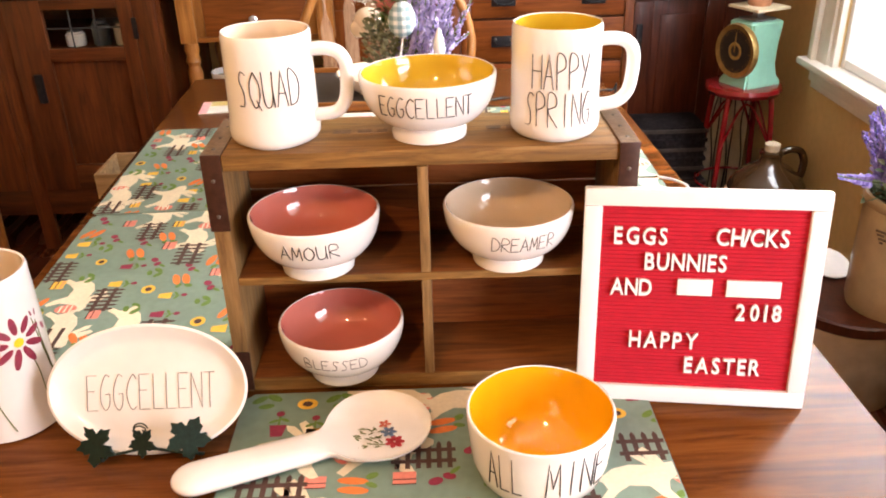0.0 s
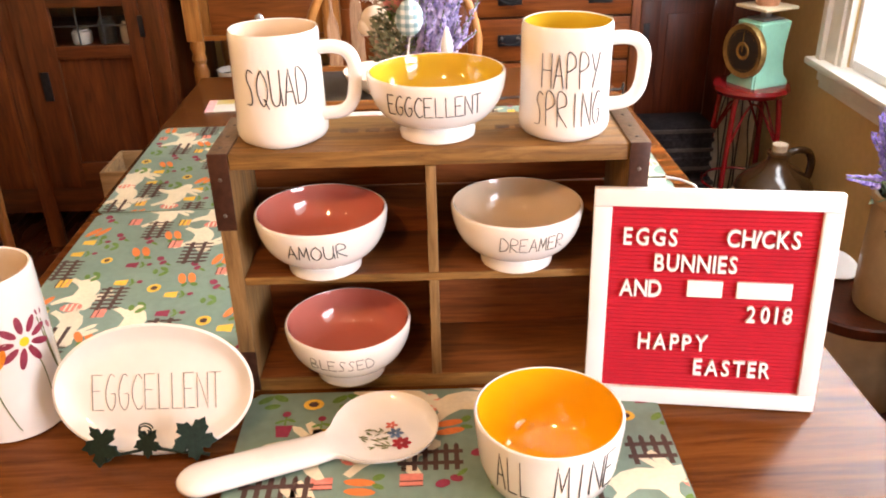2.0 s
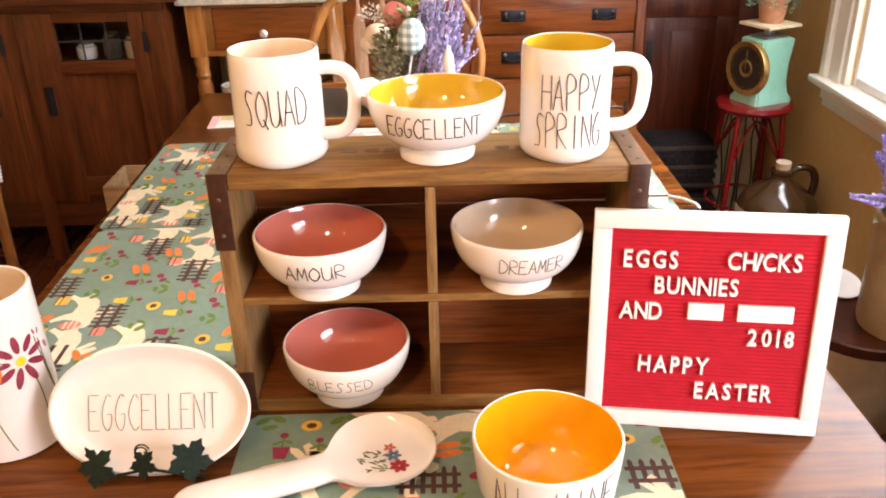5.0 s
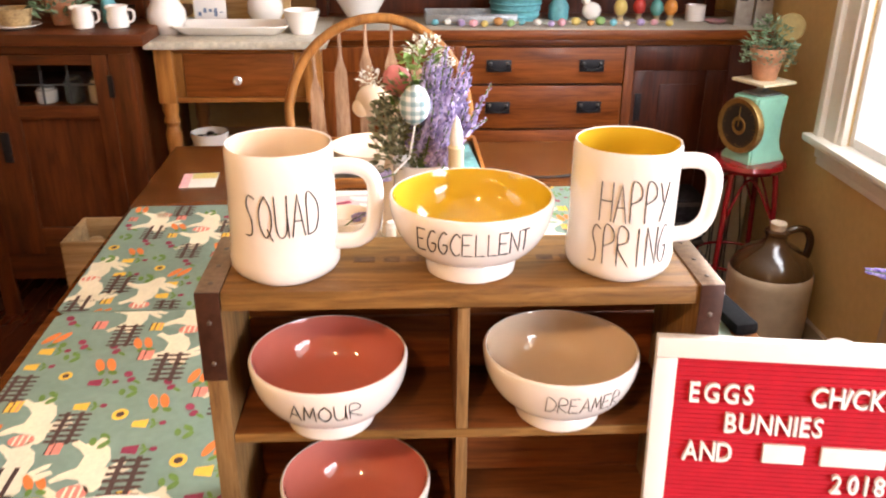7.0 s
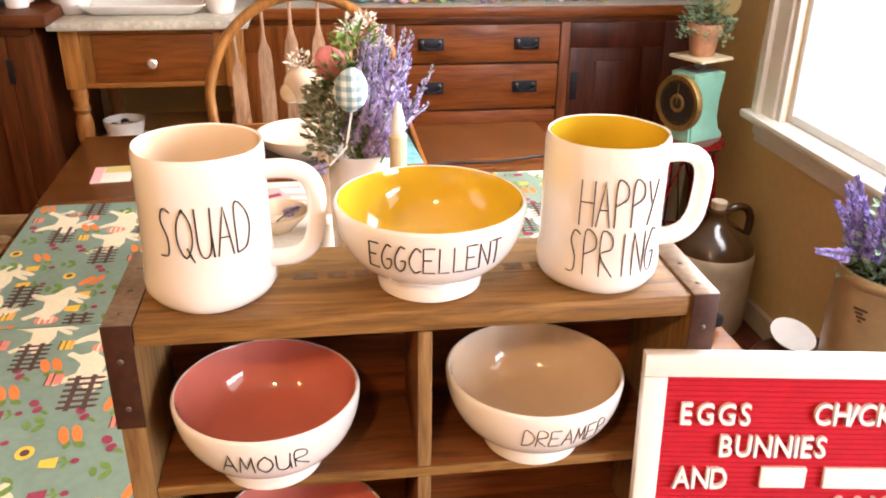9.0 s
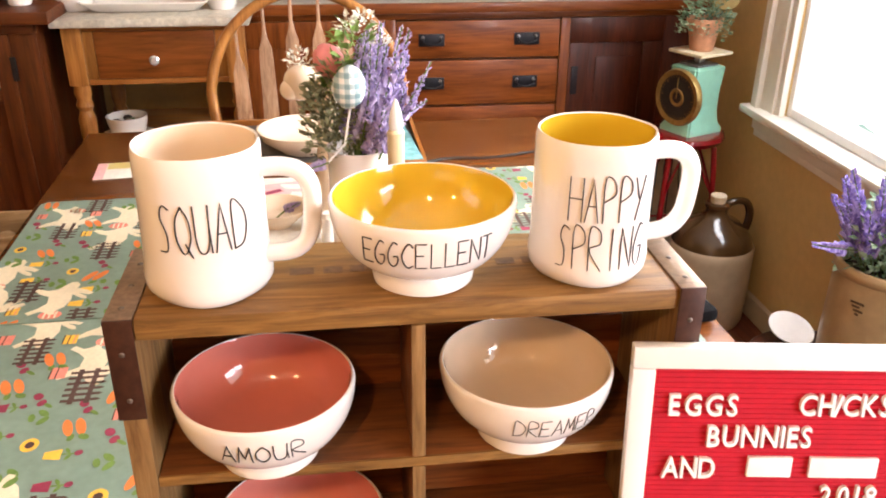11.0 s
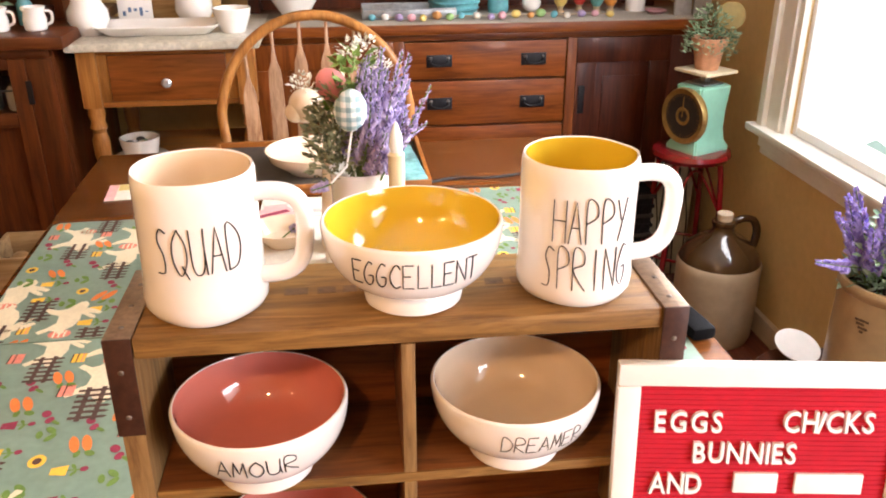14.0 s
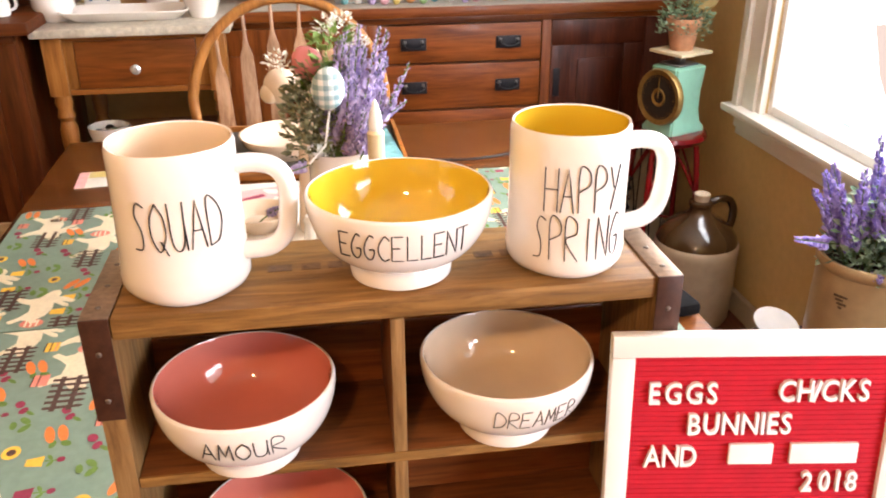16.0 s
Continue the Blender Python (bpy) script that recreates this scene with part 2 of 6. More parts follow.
def slab(outline, z0, z1, bm=None, m=None, edge=0.0):
    """A flat piece with the given outline, from z0 to z1."""
    b = bmesh.new()
    f = b.faces.new([b.verts.new((x, y, z0)) for x, y in outline])
    e = bmesh.ops.extrude_face_region(b, geom=[f])
    bmesh.ops.translate(b, vec=(0, 0, z1 - z0), verts=[v for v in e["geom"] if isinstance(v, bmesh.types.BMVert)])
    if edge:
        bmesh.ops.bevel(b, geom=b.edges[:], offset=edge, segments=2, affect="EDGES", clamp_overlap=True)
    if m:
        bmesh.ops.transform(b, matrix=m, verts=b.verts)
    return join(bm, b)


def ball(r, at, scale=(1, 1, 1), bm=None, detail=2, m=None):
    b = bmesh.new()
    bmesh.ops.create_icosphere(b, subdivisions=detail, radius=r)
    bmesh.ops.transform(b, matrix=Matrix.Translation(at) @ (m or Matrix()) @ Matrix.Diagonal((*scale, 1)), verts=b.verts)
    return join(bm, b)


def ellipse(cx, cy, rx, ry, turn=0.0, n=14):
    c, s = math.cos(turn), math.sin(turn)
    return [(cx + rx * math.cos(a) * c - ry * math.sin(a) * s, cy + rx * math.cos(a) * s + ry * math.sin(a) * c) for a in (2 * math.pi * k / n for k in range(n))]


# thin capital letters as pen strokes, in a box 1 wide and 1 high
PEN = {
    "A": [[(0, 0), (0.5, 1), (1, 0)], [(0.2, 0.38), (0.8, 0.38)]],
    "B": [[(0, 0), (0, 1), (0.7, 0.9), (0.7, 0.6), (0, 0.5), (0.9, 0.35), (0.8, 0.05), (0, 0)]],
    "C": [[(1, 0.86), (0.6, 1), (0.1, 0.65), (0.1, 0.3), (0.55, 0), (1, 0.1)]],
    "D": [[(0, 0), (0, 1), (0.7, 0.85), (1, 0.5), (0.7, 0.1), (0, 0)]],
    "E": [[(0.95, 1), (0, 1), (0, 0), (1, 0)], [(0, 0.55), (0.7, 0.55)]],
    "G": [[(0.9, 0.95), (0.5, 1), (0.05, 0.6), (0.1, 0.2), (0.5, 0), (0.85, 0.15), (0.9, 0.45), (0.5, 0.45)]],
    "H": [[(0, 0), (0, 1)], [(1, 0), (1, 1)], [(0, 0.52), (1, 0.52)]],
    "I": [[(0.5, 0), (0.5, 1)]],
    "L": [[(0.1, 1), (0.1, 0), (1, 0)]],
    "M": [[(0, 0), (0.15, 1), (0.5, 0.25), (0.85, 1), (1, 0)]],
    "N": [[(0, 0), (0, 1), (1, 0), (1, 1)]],
    "O": [[(0.5, 1), (0.08, 0.7), (0.05, 0.3), (0.5, 0), (0.95, 0.3), (0.92, 0.7), (0.5, 1)]],
    "P": [[(0.1, 0), (0.1, 1), (0.8, 0.95), (0.9, 0.65), (0.1, 0.48)]],
    "Q": [[(0.5, 1), (0.08, 0.7), (0.05, 0.3), (0.5, 0), (0.95, 0.3), (0.92, 0.7), (0.5, 1)], [(0.6, 0.22), (1.0, -0.08)]],
    "R": [[(0.05, 0), (0.05, 1), (0.8, 0.95), (0.85, 0.65), (0.05, 0.5), (1, 0)]],
    "S": [[(1, 0.92), (0.55, 1), (0.3, 0.75), (0.65, 0.4), (0.55, 0.05), (0, 0.02)]],
    "T": [[(0.5, 0), (0.5, 1)], [(0, 1), (1, 1)]],
    "U": [[(0, 1), (0.08, 0.2), (0.45, 0), (0.85, 0.2), (0.95, 1)], [(0.93, 0.5), (1, 0)]],
    "Y": [[(0, 1), (0.45, 0.5)], [(1, 1), (0.25, 0)]],
}
BENT = "BCDGOPQRSU"


def pen_word(word, width, height, place, thick, gap=0.32, bm=None, slant=0.0):
    """Pen strokes of a word, centred on (0, 0); place(u, v) puts a point of it on the ware's surface."""
    n = len(word)
    cell = width / (n + gap * (n - 1))
    b = bm or bmesh.new()
    for i, ch in enumerate(word):
        x0 = -width / 2 + i * cell * (1 + gap)
        for stroke in PEN[ch]:
            pts = [(x0 + cell * x + slant * (y - 0.5) * height, (y - 0.5) * height) for x, y in stroke]
            if ch in BENT and len(pts) > 3:
                pts = [(q.x, q.y) for q in smooth_path([(x, y, 0) for x, y in pts], 4)]
            else:
                pts = [(a[0] + (c[0] - a[0]) * k / 3, a[1] + (c[1] - a[1]) * k / 3) for a, c in zip(pts, pts[1:]) for k in range(3)] + [pts[-1]]
            tube([place(x, y) for x, y in pts], thick, 5, b)
    return b


# ---- setting ----
TOP = 0.76                       # the table's top
X0, X1, Y0, Y1, H = -2.7, 1.29, -1.75, 3.72, 2.5


def structure(name, bm, mat, label, category):
    return solid(name, bm, mat, label, category, kind="structure", smooth=False)


floor = thing("floor", (0, 0, 0), "dark red-brown polished hardwood plank floor", "floor", kind="structure")
part("subfloor", box(X0 - 0.2, X1 + 0.2, Y0 - 0.2, Y1 + 0.2, -0.12, -0.02), FLOOR_WOOD, floor)
structure("ceiling", box(X0 - 0.2, X1 + 0.2, Y0 - 0.2, Y1 + 0.2, H, H + 0.15), CEILING_PAINT, "plain white plaster ceiling", "ceiling")
structure("wall_north", box(X0 - 0.15, X1 + 0.15, Y1, Y1 + 0.15, -0.02, H), WALL_PAINT, "gold-tan painted plaster wall behind the sideboard", "wall")
structure("wall_west", box(X0 - 0.15, X0, Y0, Y1, -0.02, H), WALL_PAINT, "gold-tan painted plaster wall", "wall")
# east wall, with the window opening
WY0, WY1, WZ0, WZ1 = 0.9, 2.575, 0.688, 2.12
SY0, SY1 = -1.05, 0.15           # the second window, beside the camera
b = box(X1, X1 + 0.15, Y0, Y1, -0.02, WZ0 - 0.02)
box(X1, X1 + 0.15, Y0, Y1, WZ1, H, bm=b)
for y0, y1 in ((Y0, SY0), (SY1, WY0), (WY1, Y1)):
    box(X1, X1 + 0.15, y0, y1, WZ0 - 0.02, WZ1, bm=b)
structure("wall_east", b, WALL_PAINT, "gold-tan painted plaster wall with two windows", "wall")
structure("wall_south", box(X0 - 0.15, X1 + 0.15, Y0 - 0.15, Y0, -0.02, H), WALL_PAINT, "gold-tan painted plaster wall", "wall")


def moulding(y0, y1, z0, z1, steps):
    """A casing on the east wall built of boards of falling thickness; upright where it is taller than wide."""
    bm = None
    for a, c, d in steps:
        if z1 - z0 > y1 - y0:
            bm = box(X1 - d, X1 + 0.004, y0 + (y1 - y0) * a, y0 + (y1 - y0) * c, z0, z1, 0.003, bm)
        else:
            bm = box(X1 - d, X1 + 0.004, y0, y1, z0 + (z1 - z0) * a, z0 + (z1 - z0) * c, 0.003, bm)
    return bm


window = thing("window_1", (0, 0, 0), "white-framed sash window with a deep cream-painted casing and sill", "window", kind="structure")
part("casing", moulding(WY1 - 0.004, WY1 + 0.13, WZ0 - 0.02, WZ1 + 0.1, [(0, 0.2, 0.016), (0.2, 0.75, 0.024), (0.75, 1, 0.04)]), TRIM_WHITE, window)
part("casing", moulding(WY0 - 0.2, WY0 + 0.004, WZ0 - 0.02, WZ1 + 0.1, [(0, 0.25, 0.04), (0.25, 0.8, 0.024), (0.8, 1, 0.016)]), TRIM_WHITE, window)
part("casing", moulding(WY0 - 0.2, WY1 + 0.13, WZ1 + 0.035, WZ1 + 0.17, [(0, 0.3, 0.018), (0.3, 0.8, 0.026), (0.8, 1, 0.045)]), TRIM_WHITE, window)
part("sill", box(X1 - 0.062, X1 + 0.06, WY0 - 0.24, WY1 + 0.16, 0.648, 0.672, 0.007), TRIM_WHITE, window)
part("apron", moulding(WY0 - 0.2, WY1 + 0.13, 0.575, 0.647, [(0, 0.35, 0.014), (0.35, 0.8, 0.024), (0.8, 1, 0.034)]), TRIM_WHITE, window)
part("sash", box(X1 + 0.012, X1 + 0.05, WY1 - 0.02, WY1 + 0.011, 0.673, WZ1, 0.004), PAINT_WHITE, window)
part("sash", box(X1 + 0.012, X1 + 0.05, WY0 - 0.034, WY0 + 0.035, 0.673, WZ1, 0.004), PAINT_WHITE, window)
part("sash", box(X1 + 0.014, X1 + 0.052, WY0 + 0.036, WY1 - 0.021, 0.673, 0.7, 0.004), PAINT_WHITE, window)
part("sash", box(X1 + 0.014, X1 + 0.052, WY0 + 0.036, WY1 - 0.021, WZ1 - 0.04, WZ1, 0.004), TRIM_WHITE, window)
part("jamb", box(X1 + 0.053, X1 + 0.165, WY1 - 0.006, WY1 + 0.002, WZ0 - 0.015, WZ1), TRIM_WHITE, window)
part("jamb", box(X1 + 0.053, X1 + 0.165, WY0, WY1 - 0.007, WZ0 - 0.022, WZ0 - 0.014), TRIM_WHITE, window)
GLASS = material("window_glass", (1, 1, 1), 0.02)
GLASS.node_tree.nodes["Principled BSDF"].inputs["Transmission Weight"].default_value = 1.0
GLASS.node_tree.nodes["Principled BSDF"].inputs["IOR"].default_value = 1.06
pane = part("pane", box(X1 + 0.028, X1 + 0.032, WY0 + 0.034, WY1 - 0.019, 0.699, WZ1 - 0.038), GLASS, window)
pane.visible_shadow = False

# the overexposed yard beyond the glass
def glow(name, colour, strength):
    m = bpy.data.materials.new(name)
    m.use_nodes = True
    t = m.node_tree
    e = t.nodes.new("ShaderNodeEmission")
    e.inputs[0].default_value, e.inputs[1].default_value = (*colour, 1), strength
    t.links.new(e.outputs[0], t.nodes["Material Output"].inputs[0])
    return m


YARD = glow("hazy_daylight", (1.0, 0.99, 0.97), 4.0)
solid("backdrop", box(7.9, 8.0, -9, 22, -7.0, 9), YARD, "pale overexposed daylight beyond the window", "backdrop", kind="structure")
solid("far_hedge", slab([(10.0, -2.95), (10.4, -2.4), (11.5, -2.25), (11.9, -2.5), (11.4, -2.8)], 0, 0.05, m=pose(7.8, 0, 0, 90, 0, 90)), glow("pale_hedge", (0.62, 0.8, 0.72), 1.0), "pale green hedge washed out by daylight", "hedge", kind="structure")
solid("far_awning", slab([(10.1, -0.55), (11.2, -0.75), (10.9, -1.4), (10.6, -1.75), (10.1, -1.5)], 0, 0.05, m=pose(7.8, 0, 0, 90, 0, 90)), glow("pale_awning", (1.0, 0.78, 0.7), 1.0), "pale pink awning washed out by daylight", "awning", kind="structure")
b = box(X1 - 0.018, X1 + 0.002, Y0, Y1 - 0.002, 0, 0.075, 0.004)
structure("baseboard", b, plain("tan_trim_paint", (0.5, 0.4, 0.27), 0.5, 0.1, 30, 0.06), "tan-painted wooden baseboard along the window wall", "baseboard")

# ---- dining table ----
TX0, TX1, TY0, TY1 = -0.627, 0.489, 0.4, 2.35
table = thing("dining_table", ((TX0 + TX1) / 2, (TY0 + TY1) / 2, 0), "long glossy red-brown wooden dining table", "table", rz=1.2)
tw, tl = (TX1 - TX0) / 2, (TY1 - TY0) / 2
part("tabletop", box(-tw, tw, -tl, tl, TOP - 0.032, TOP, 0.006), TABLE_WOOD, table)
for sx in (-1, 1):
    part("apron", box(sx * (tw - 0.09) - 0.011, sx * (tw - 0.09) + 0.011, -tl + 0.1, tl - 0.1, TOP - 0.13, TOP - 0.033, 0.002), TABLE_WOOD, table)
    part("apron", box(-tw + 0.11, tw - 0.11, sx * (tl - 0.09) - 0.011, sx * (tl - 0.09) + 0.011, TOP - 0.13, TOP - 0.033, 0.002), TABLE_WOOD, table)
    for sy in (-1, 1):
        leg = lathe([(0, 0), (0.022, 0), (0.03, 0.05), (0.024, 0.1), (0.04, 0.4), (0.03, 0.5), (0.042, 0.53), (0.045, 0.6), (0.045, TOP - 0.034), (0, TOP - 0.034)], 20,
                    m=Matrix.Translation((sx * (tw - 0.09), sy * (tl - 0.09), 0)))
        part("leg", leg, TABLE_WOOD, table)

# ---- placemats ----
PRINT = {
    "white": plain("cream_print", (0.72, 0.62, 0.44), 0.9, 0.08, 200, 0.0),
    "brown": plain("brown_print", (0.075, 0.035, 0.025), 0.9, 0.15, 200, 0.0),
    "orange": plain("orange_print", (0.7, 0.18, 0.035), 0.9, 0.12, 200, 0.0),
    "green": plain("leaf_print", (0.14, 0.24, 0.045), 0.9, 0.2, 200, 0.0),
    "yellow": plain("yellow_print", (0.78, 0.45, 0.05), 0.9, 0.1, 200, 0.0),
    "plum": plain("plum_print", (0.26, 0.025, 0.06), 0.9, 0.15, 200, 0.0),
    "pink": plain("coral_print", (0.72, 0.22, 0.16), 0.9, 0.12, 200, 0.0),
}


HARE = ((-0.5, -0.3), (-0.42, -0.36), (-0.3, -0.22), (-0.16, -0.12), (0.06, -0.14), (0.16, -0.3), (0.28, -0.4), (0.34, -0.36), (0.26, -0.2), (0.29, -0.06), (0.42, 0.02), (0.52, 0.1), (0.52, 0.18), (0.42, 0.24), (0.3, 0.22),
        (0.24, 0.36), (0.12, 0.5), (0.06, 0.45), (0.13, 0.28), (0.02, 0.41), (-0.07, 0.43), (-0.05, 0.35), (0.1, 0.19), (-0.1, 0.21), (-0.3, 0.15), (-0.41, 0.05), (-0.5, 0.07), (-0.53, -0.01), (-0.44, -0.06), (-0.4, -0.17))


def motif(kind, x, y, s, put, rng):
    """One printed figure at (x, y), about s across; put(colour, outline, layer)."""
    E = lambda col, cx, cy, rx, ry, turn=0.0, layer=0: put(col, ellipse(x + cx * s, y + cy * s, rx * s, ry * s, turn), layer)
    Q = lambda col, x0, y0, x1, y1, layer=0: put(col, [(x + x0 * s, y + y0 * s), (x + x1 * s, y + y0 * s), (x + x1 * s, y + y1 * s), (x + x0 * s, y + y1 * s)], layer)
    if kind == "bunny":
        f = rng.choice((-1, 1))
        put("white", [(x + f * px * s, y + py * s) for px, py in HARE], 0)
    elif kind == "fence":
        for k in range(6):
            put("brown", [(x + (-0.53 + k * 0.19 + dx) * s, y + dy * s) for dx, dy in ((0, -0.36), (0.09, -0.36), (0.09, 0.3), (0.045, 0.38), (0, 0.3))], 0)
        Q("brown", -0.6, 0.08, 0.58, 0.18, 1)
        Q("brown", -0.6, -0.22, 0.58, -0.12, 1)
    elif kind == "carrot":
        a = rng.uniform(-0.5, 0.5)
        E("orange", 0, 0.1, 0.36, 0.12, a)
        E("orange", 0.02, -0.2, 0.36, 0.12, a, 1)
        E("green", 0.42, 0.25, 0.15, 0.1, a + 0.6)
        E("green", 0.42, -0.05, 0.15, 0.08, a - 0.4, 1)
    elif kind == "leaf":
        E("green", -0.18, 0.05, 0.2, 0.1, 0.7)
        E("green", 0.15, 0.1, 0.2, 0.1, -0.6, 1)
        E("green", 0, -0.2, 0.18, 0.09, 0.2, 2)
    elif kind == "beet":
        E("plum", -0.15, -0.05, 0.17, 0.12, 0.4)
        E("plum", 0.15, 0.1, 0.15, 0.11, -0.3)
        E("green", 0.28, 0.28, 0.16, 0.06, 0.8)
    elif kind == "egg":
        E("pink", 0, 0, 0.26, 0.34)
        for k in (-0.16, 0.0, 0.16):
            Q("white", -0.2, k - 0.03, 0.2, k + 0.03, 1)
    elif kind == "pot":
        put("plum" if rng.random() < 0.5 else "yellow", [(x - 0.2 * s, y + 0.05 * s), (x - 0.13 * s, y - 0.35 * s), (x + 0.13 * s, y - 0.35 * s), (x + 0.2 * s, y + 0.05 * s)], 0)
        Q("green", -0.02, 0.05, 0.03, 0.4, 1)
        E("green", -0.12, 0.18, 0.12, 0.05, 0.5, 2)
        E("green", 0.13, 0.22, 0.12, 0.05, -0.5, 2)
        E("plum", 0.0, 0.45, 0.1, 0.1, 0, 2)
    elif kind == "sun":
        E("yellow", 0, 0, 0.24, 0.2)
        E("brown", 0, 0, 0.12, 0.1, 0, 1)
    elif kind == "patch":
        Q("yellow" if rng.random() < 0.6 else "pink", -0.25, -0.2, 0.25, 0.2)
        for k in (-0.2, -0.05, 0.1):
            Q("brown" if k < 0 else "pink", -0.25, k, 0.25, k + 0.035, 1)


def placemat(at, rz, seed, label):
    rng = random.Random(seed)
    ob = thing("placemat", at, label, "placemat", "placemats on the dining table", rz=rz)
    w, d = 0.242, 0.167
    c = 0.012
    shape = [(-w + c, -d), (w - c, -d), (w, -d + c), (w, d - c), (w - c, d), (-w + c, d), (-w, d - c), (-w, -d + c)]
    part("cloth", slab(shape, 0.0, 0.003, edge=0.0012), MAT_CLOTH, ob)
    sheets = {}

    def put(colour, outline, layer):
        if any(abs(px) > w - 0.002 or abs(py) > d - 0.002 for px, py in outline):
            outline = [(max(-w + 0.002, min(w - 0.002, px)), max(-d + 0.002, min(d - 0.002, py))) for px, py in outline]
        b = sheets.setdefault(colour, bmesh.new())
        z = 0.0034 + 0.0001 * layer + 0.00002 * (len(b.faces) % 5)
        try:
            b.faces.new([b.verts.new((px, py, z)) for px, py in outline])
        except ValueError:
            pass
    row = ("fence", "bunny", "leaf", "carrot", "pot", "beet", "egg", "sun", "patch", "fence", "carrot", "bunny", "leaf", "beet", "patch", "pot")
    k = seed % 7
    for j in range(7):
        for i in range(10):
            kind = row[(k + i * 5 + j * 3) % len(row)]
            big = kind in ("bunny", "fence")
            motif(kind, -w + 0.026 + i * 0.0485 + rng.uniform(-0.008, 0.008) + (0.024 if j % 2 else 0), -d + 0.026 + j * 0.0475 + rng.uniform(-0.007, 0.007),
                  {"bunny": 0.104, "fence": 0.062}.get(kind, 0.05) * rng.uniform(0.9, 1.08), put, rng)
    for colour, b in sheets.items():
        part("print", b, PRINT[colour], ob, smooth=False, kind="stuff")
    return ob


MAT = "blue-green cotton placemat printed with rabbits and fences"
placemat((-0.454, 1.641, TOP), -88.6, 3, MAT + " at the side")
placemat((-0.437, 1.156, TOP), -88.6, 5, MAT + " at the side")
placemat((0.28, 1.735, TOP), 90, 8, MAT + " at the side")
placemat((0.28, 1.243, TOP), 90, 11, MAT + " at the side")
placemat((0.011, 0.664, TOP), 0, 14, MAT + " before the crate")

# ---- crate ----
CX, CY, CW, CD, CH = -0.006, 0.8395, 0.2345, 0.127, 0.307
crate = thing("wooden_crate", (CX, CY, TOP), "weathered wooden cubby crate with four openings and metal corner straps", "crate", rz=-0.2)
T = 0.019
part("side_panel", box(-CW, -CW + T, 0, CD, 0, CH - 0.001, 0.0025), CRATE_SIDE, crate)
part("side_panel", box(CW - T, CW, 0, CD, 0, CH - 0.001, 0.0025), CRATE_SIDE, crate)
part("top_board", box(-CW + T + 0.0005, CW - T - 0.0005, 0.001, CD - 0.001, CH - 0.019, CH, 0.003), CRATE_WOOD, crate)
part("bottom_board", box(-CW + T + 0.0005, CW - T - 0.0005, 0.005, CD - 0.001, 0.0, 0.017, 0.002), CRATE_SHADED, crate)
part("shelf", box(-CW + T + 0.0005, CW - T - 0.0005, 0.004, CD - 0.0095, 0.148, 0.157, 0.0015), CRATE_SHADED, crate)
# the pale worn front edges of the boards
part("front_edge", box(-CW + T + 0.0005, CW - T - 0.0005, 0.0015, 0.005, 0.0, 0.0175, 0.0012), CRATE_WOOD, crate, "worn tan board edge")
part("front_edge", box(-CW + T + 0.0005, CW - T - 0.0005, 0.0005, 0.004, 0.1478, 0.1574, 0.0012), CRATE_WOOD, crate, "worn tan board edge")
for z0, z1 in ((0.0178, 0.1475), (0.1577, CH - 0.0195)):
    part("divider", box(-0.0045, 0.0065, 0.0045, CD - 0.0095, z0, z1, 0.0015), CRATE_SHADED, crate)
    part("front_edge", box(-0.0047, 0.0067, 0.001, 0.0045, z0, z1, 0.0012), CRATE_SIDE, crate, "worn tan board edge")
for z0, z1 in ((0.0175, 0.083), (0.085, 0.15), (0.152, 0.218), (0.22, CH - 0.0195)):
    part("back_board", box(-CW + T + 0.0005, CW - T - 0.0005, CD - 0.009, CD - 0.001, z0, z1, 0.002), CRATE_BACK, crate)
for sx in (-1, 1):
    xa, xb = sorted((sx * (CW + 0.0018), sx * (CW - T - 0.001)))
    strap = part("corner_strap", box(xa, xb, -0.0022, 0.0, CH - 0.088, CH + 0.0015, 0.0007), STRAP, crate, "dark rusted metal strap")
    for z in (CH - 0.028, CH - 0.07):
        part("rivet", ball(0.0024, ((xa + xb) / 2, -0.0022, z), (1, 0.5, 1)), RIVET, strap)
    strap = part("corner_strap", box(xa, xb, -0.0022, 0.0, 0.004, 0.058, 0.0007), STRAP, crate, "dark rusted metal strap")
    strap = part("top_strap", box(xa, xb, -0.0005, CD, CH - 0.0002, CH + 0.0016, 0.0006), STRAP_TOP, crate, "worn metal strap over the crate's corner")
    for y in (0.018, 0.055, 0.095):
        part("rivet", ball(0.0024, ((xa + xb) / 2, y, CH + 0.0016), (1, 1, 0.5)), RIVET, strap)
# a stamp that can no longer be read
STAMP = plain("stamp_ink", (0.17, 0.09, 0.04), 0.8, 0.4, 200, 0.0)
for x, w in ((-0.1, 0.02), (-0.072, 0.016), (-0.05, 0.012), (0.075, 0.016), (0.098, 0.02), (-0.025, 0.01)):
    part("stamp_bar", box(x, x + w, 0.062, 0.074, CH + 0.0001, CH + 0.0005), STAMP, crate, "faded dark stamp")
SHELF, LOW = TOP + 0.157, TOP + 0.017


# ---- bowls and mugs ----
def bowl_profile(r, h, foot):
    out = [(foot * 0.86, 0.0), (foot, 0.002), (foot * 1.02, 0.009), (foot * 0.93, 0.0165), (foot * 1.0, 0.019)]
    for k in range(1, 13):
        u = k / 12
        out.append((foot + (r - foot) * math.sin(u * math.pi / 2) ** 0.85, 0.019 + (h - 0.0215) * (1 - math.cos(u * math.pi / 2)) ** 0.83))
    return out


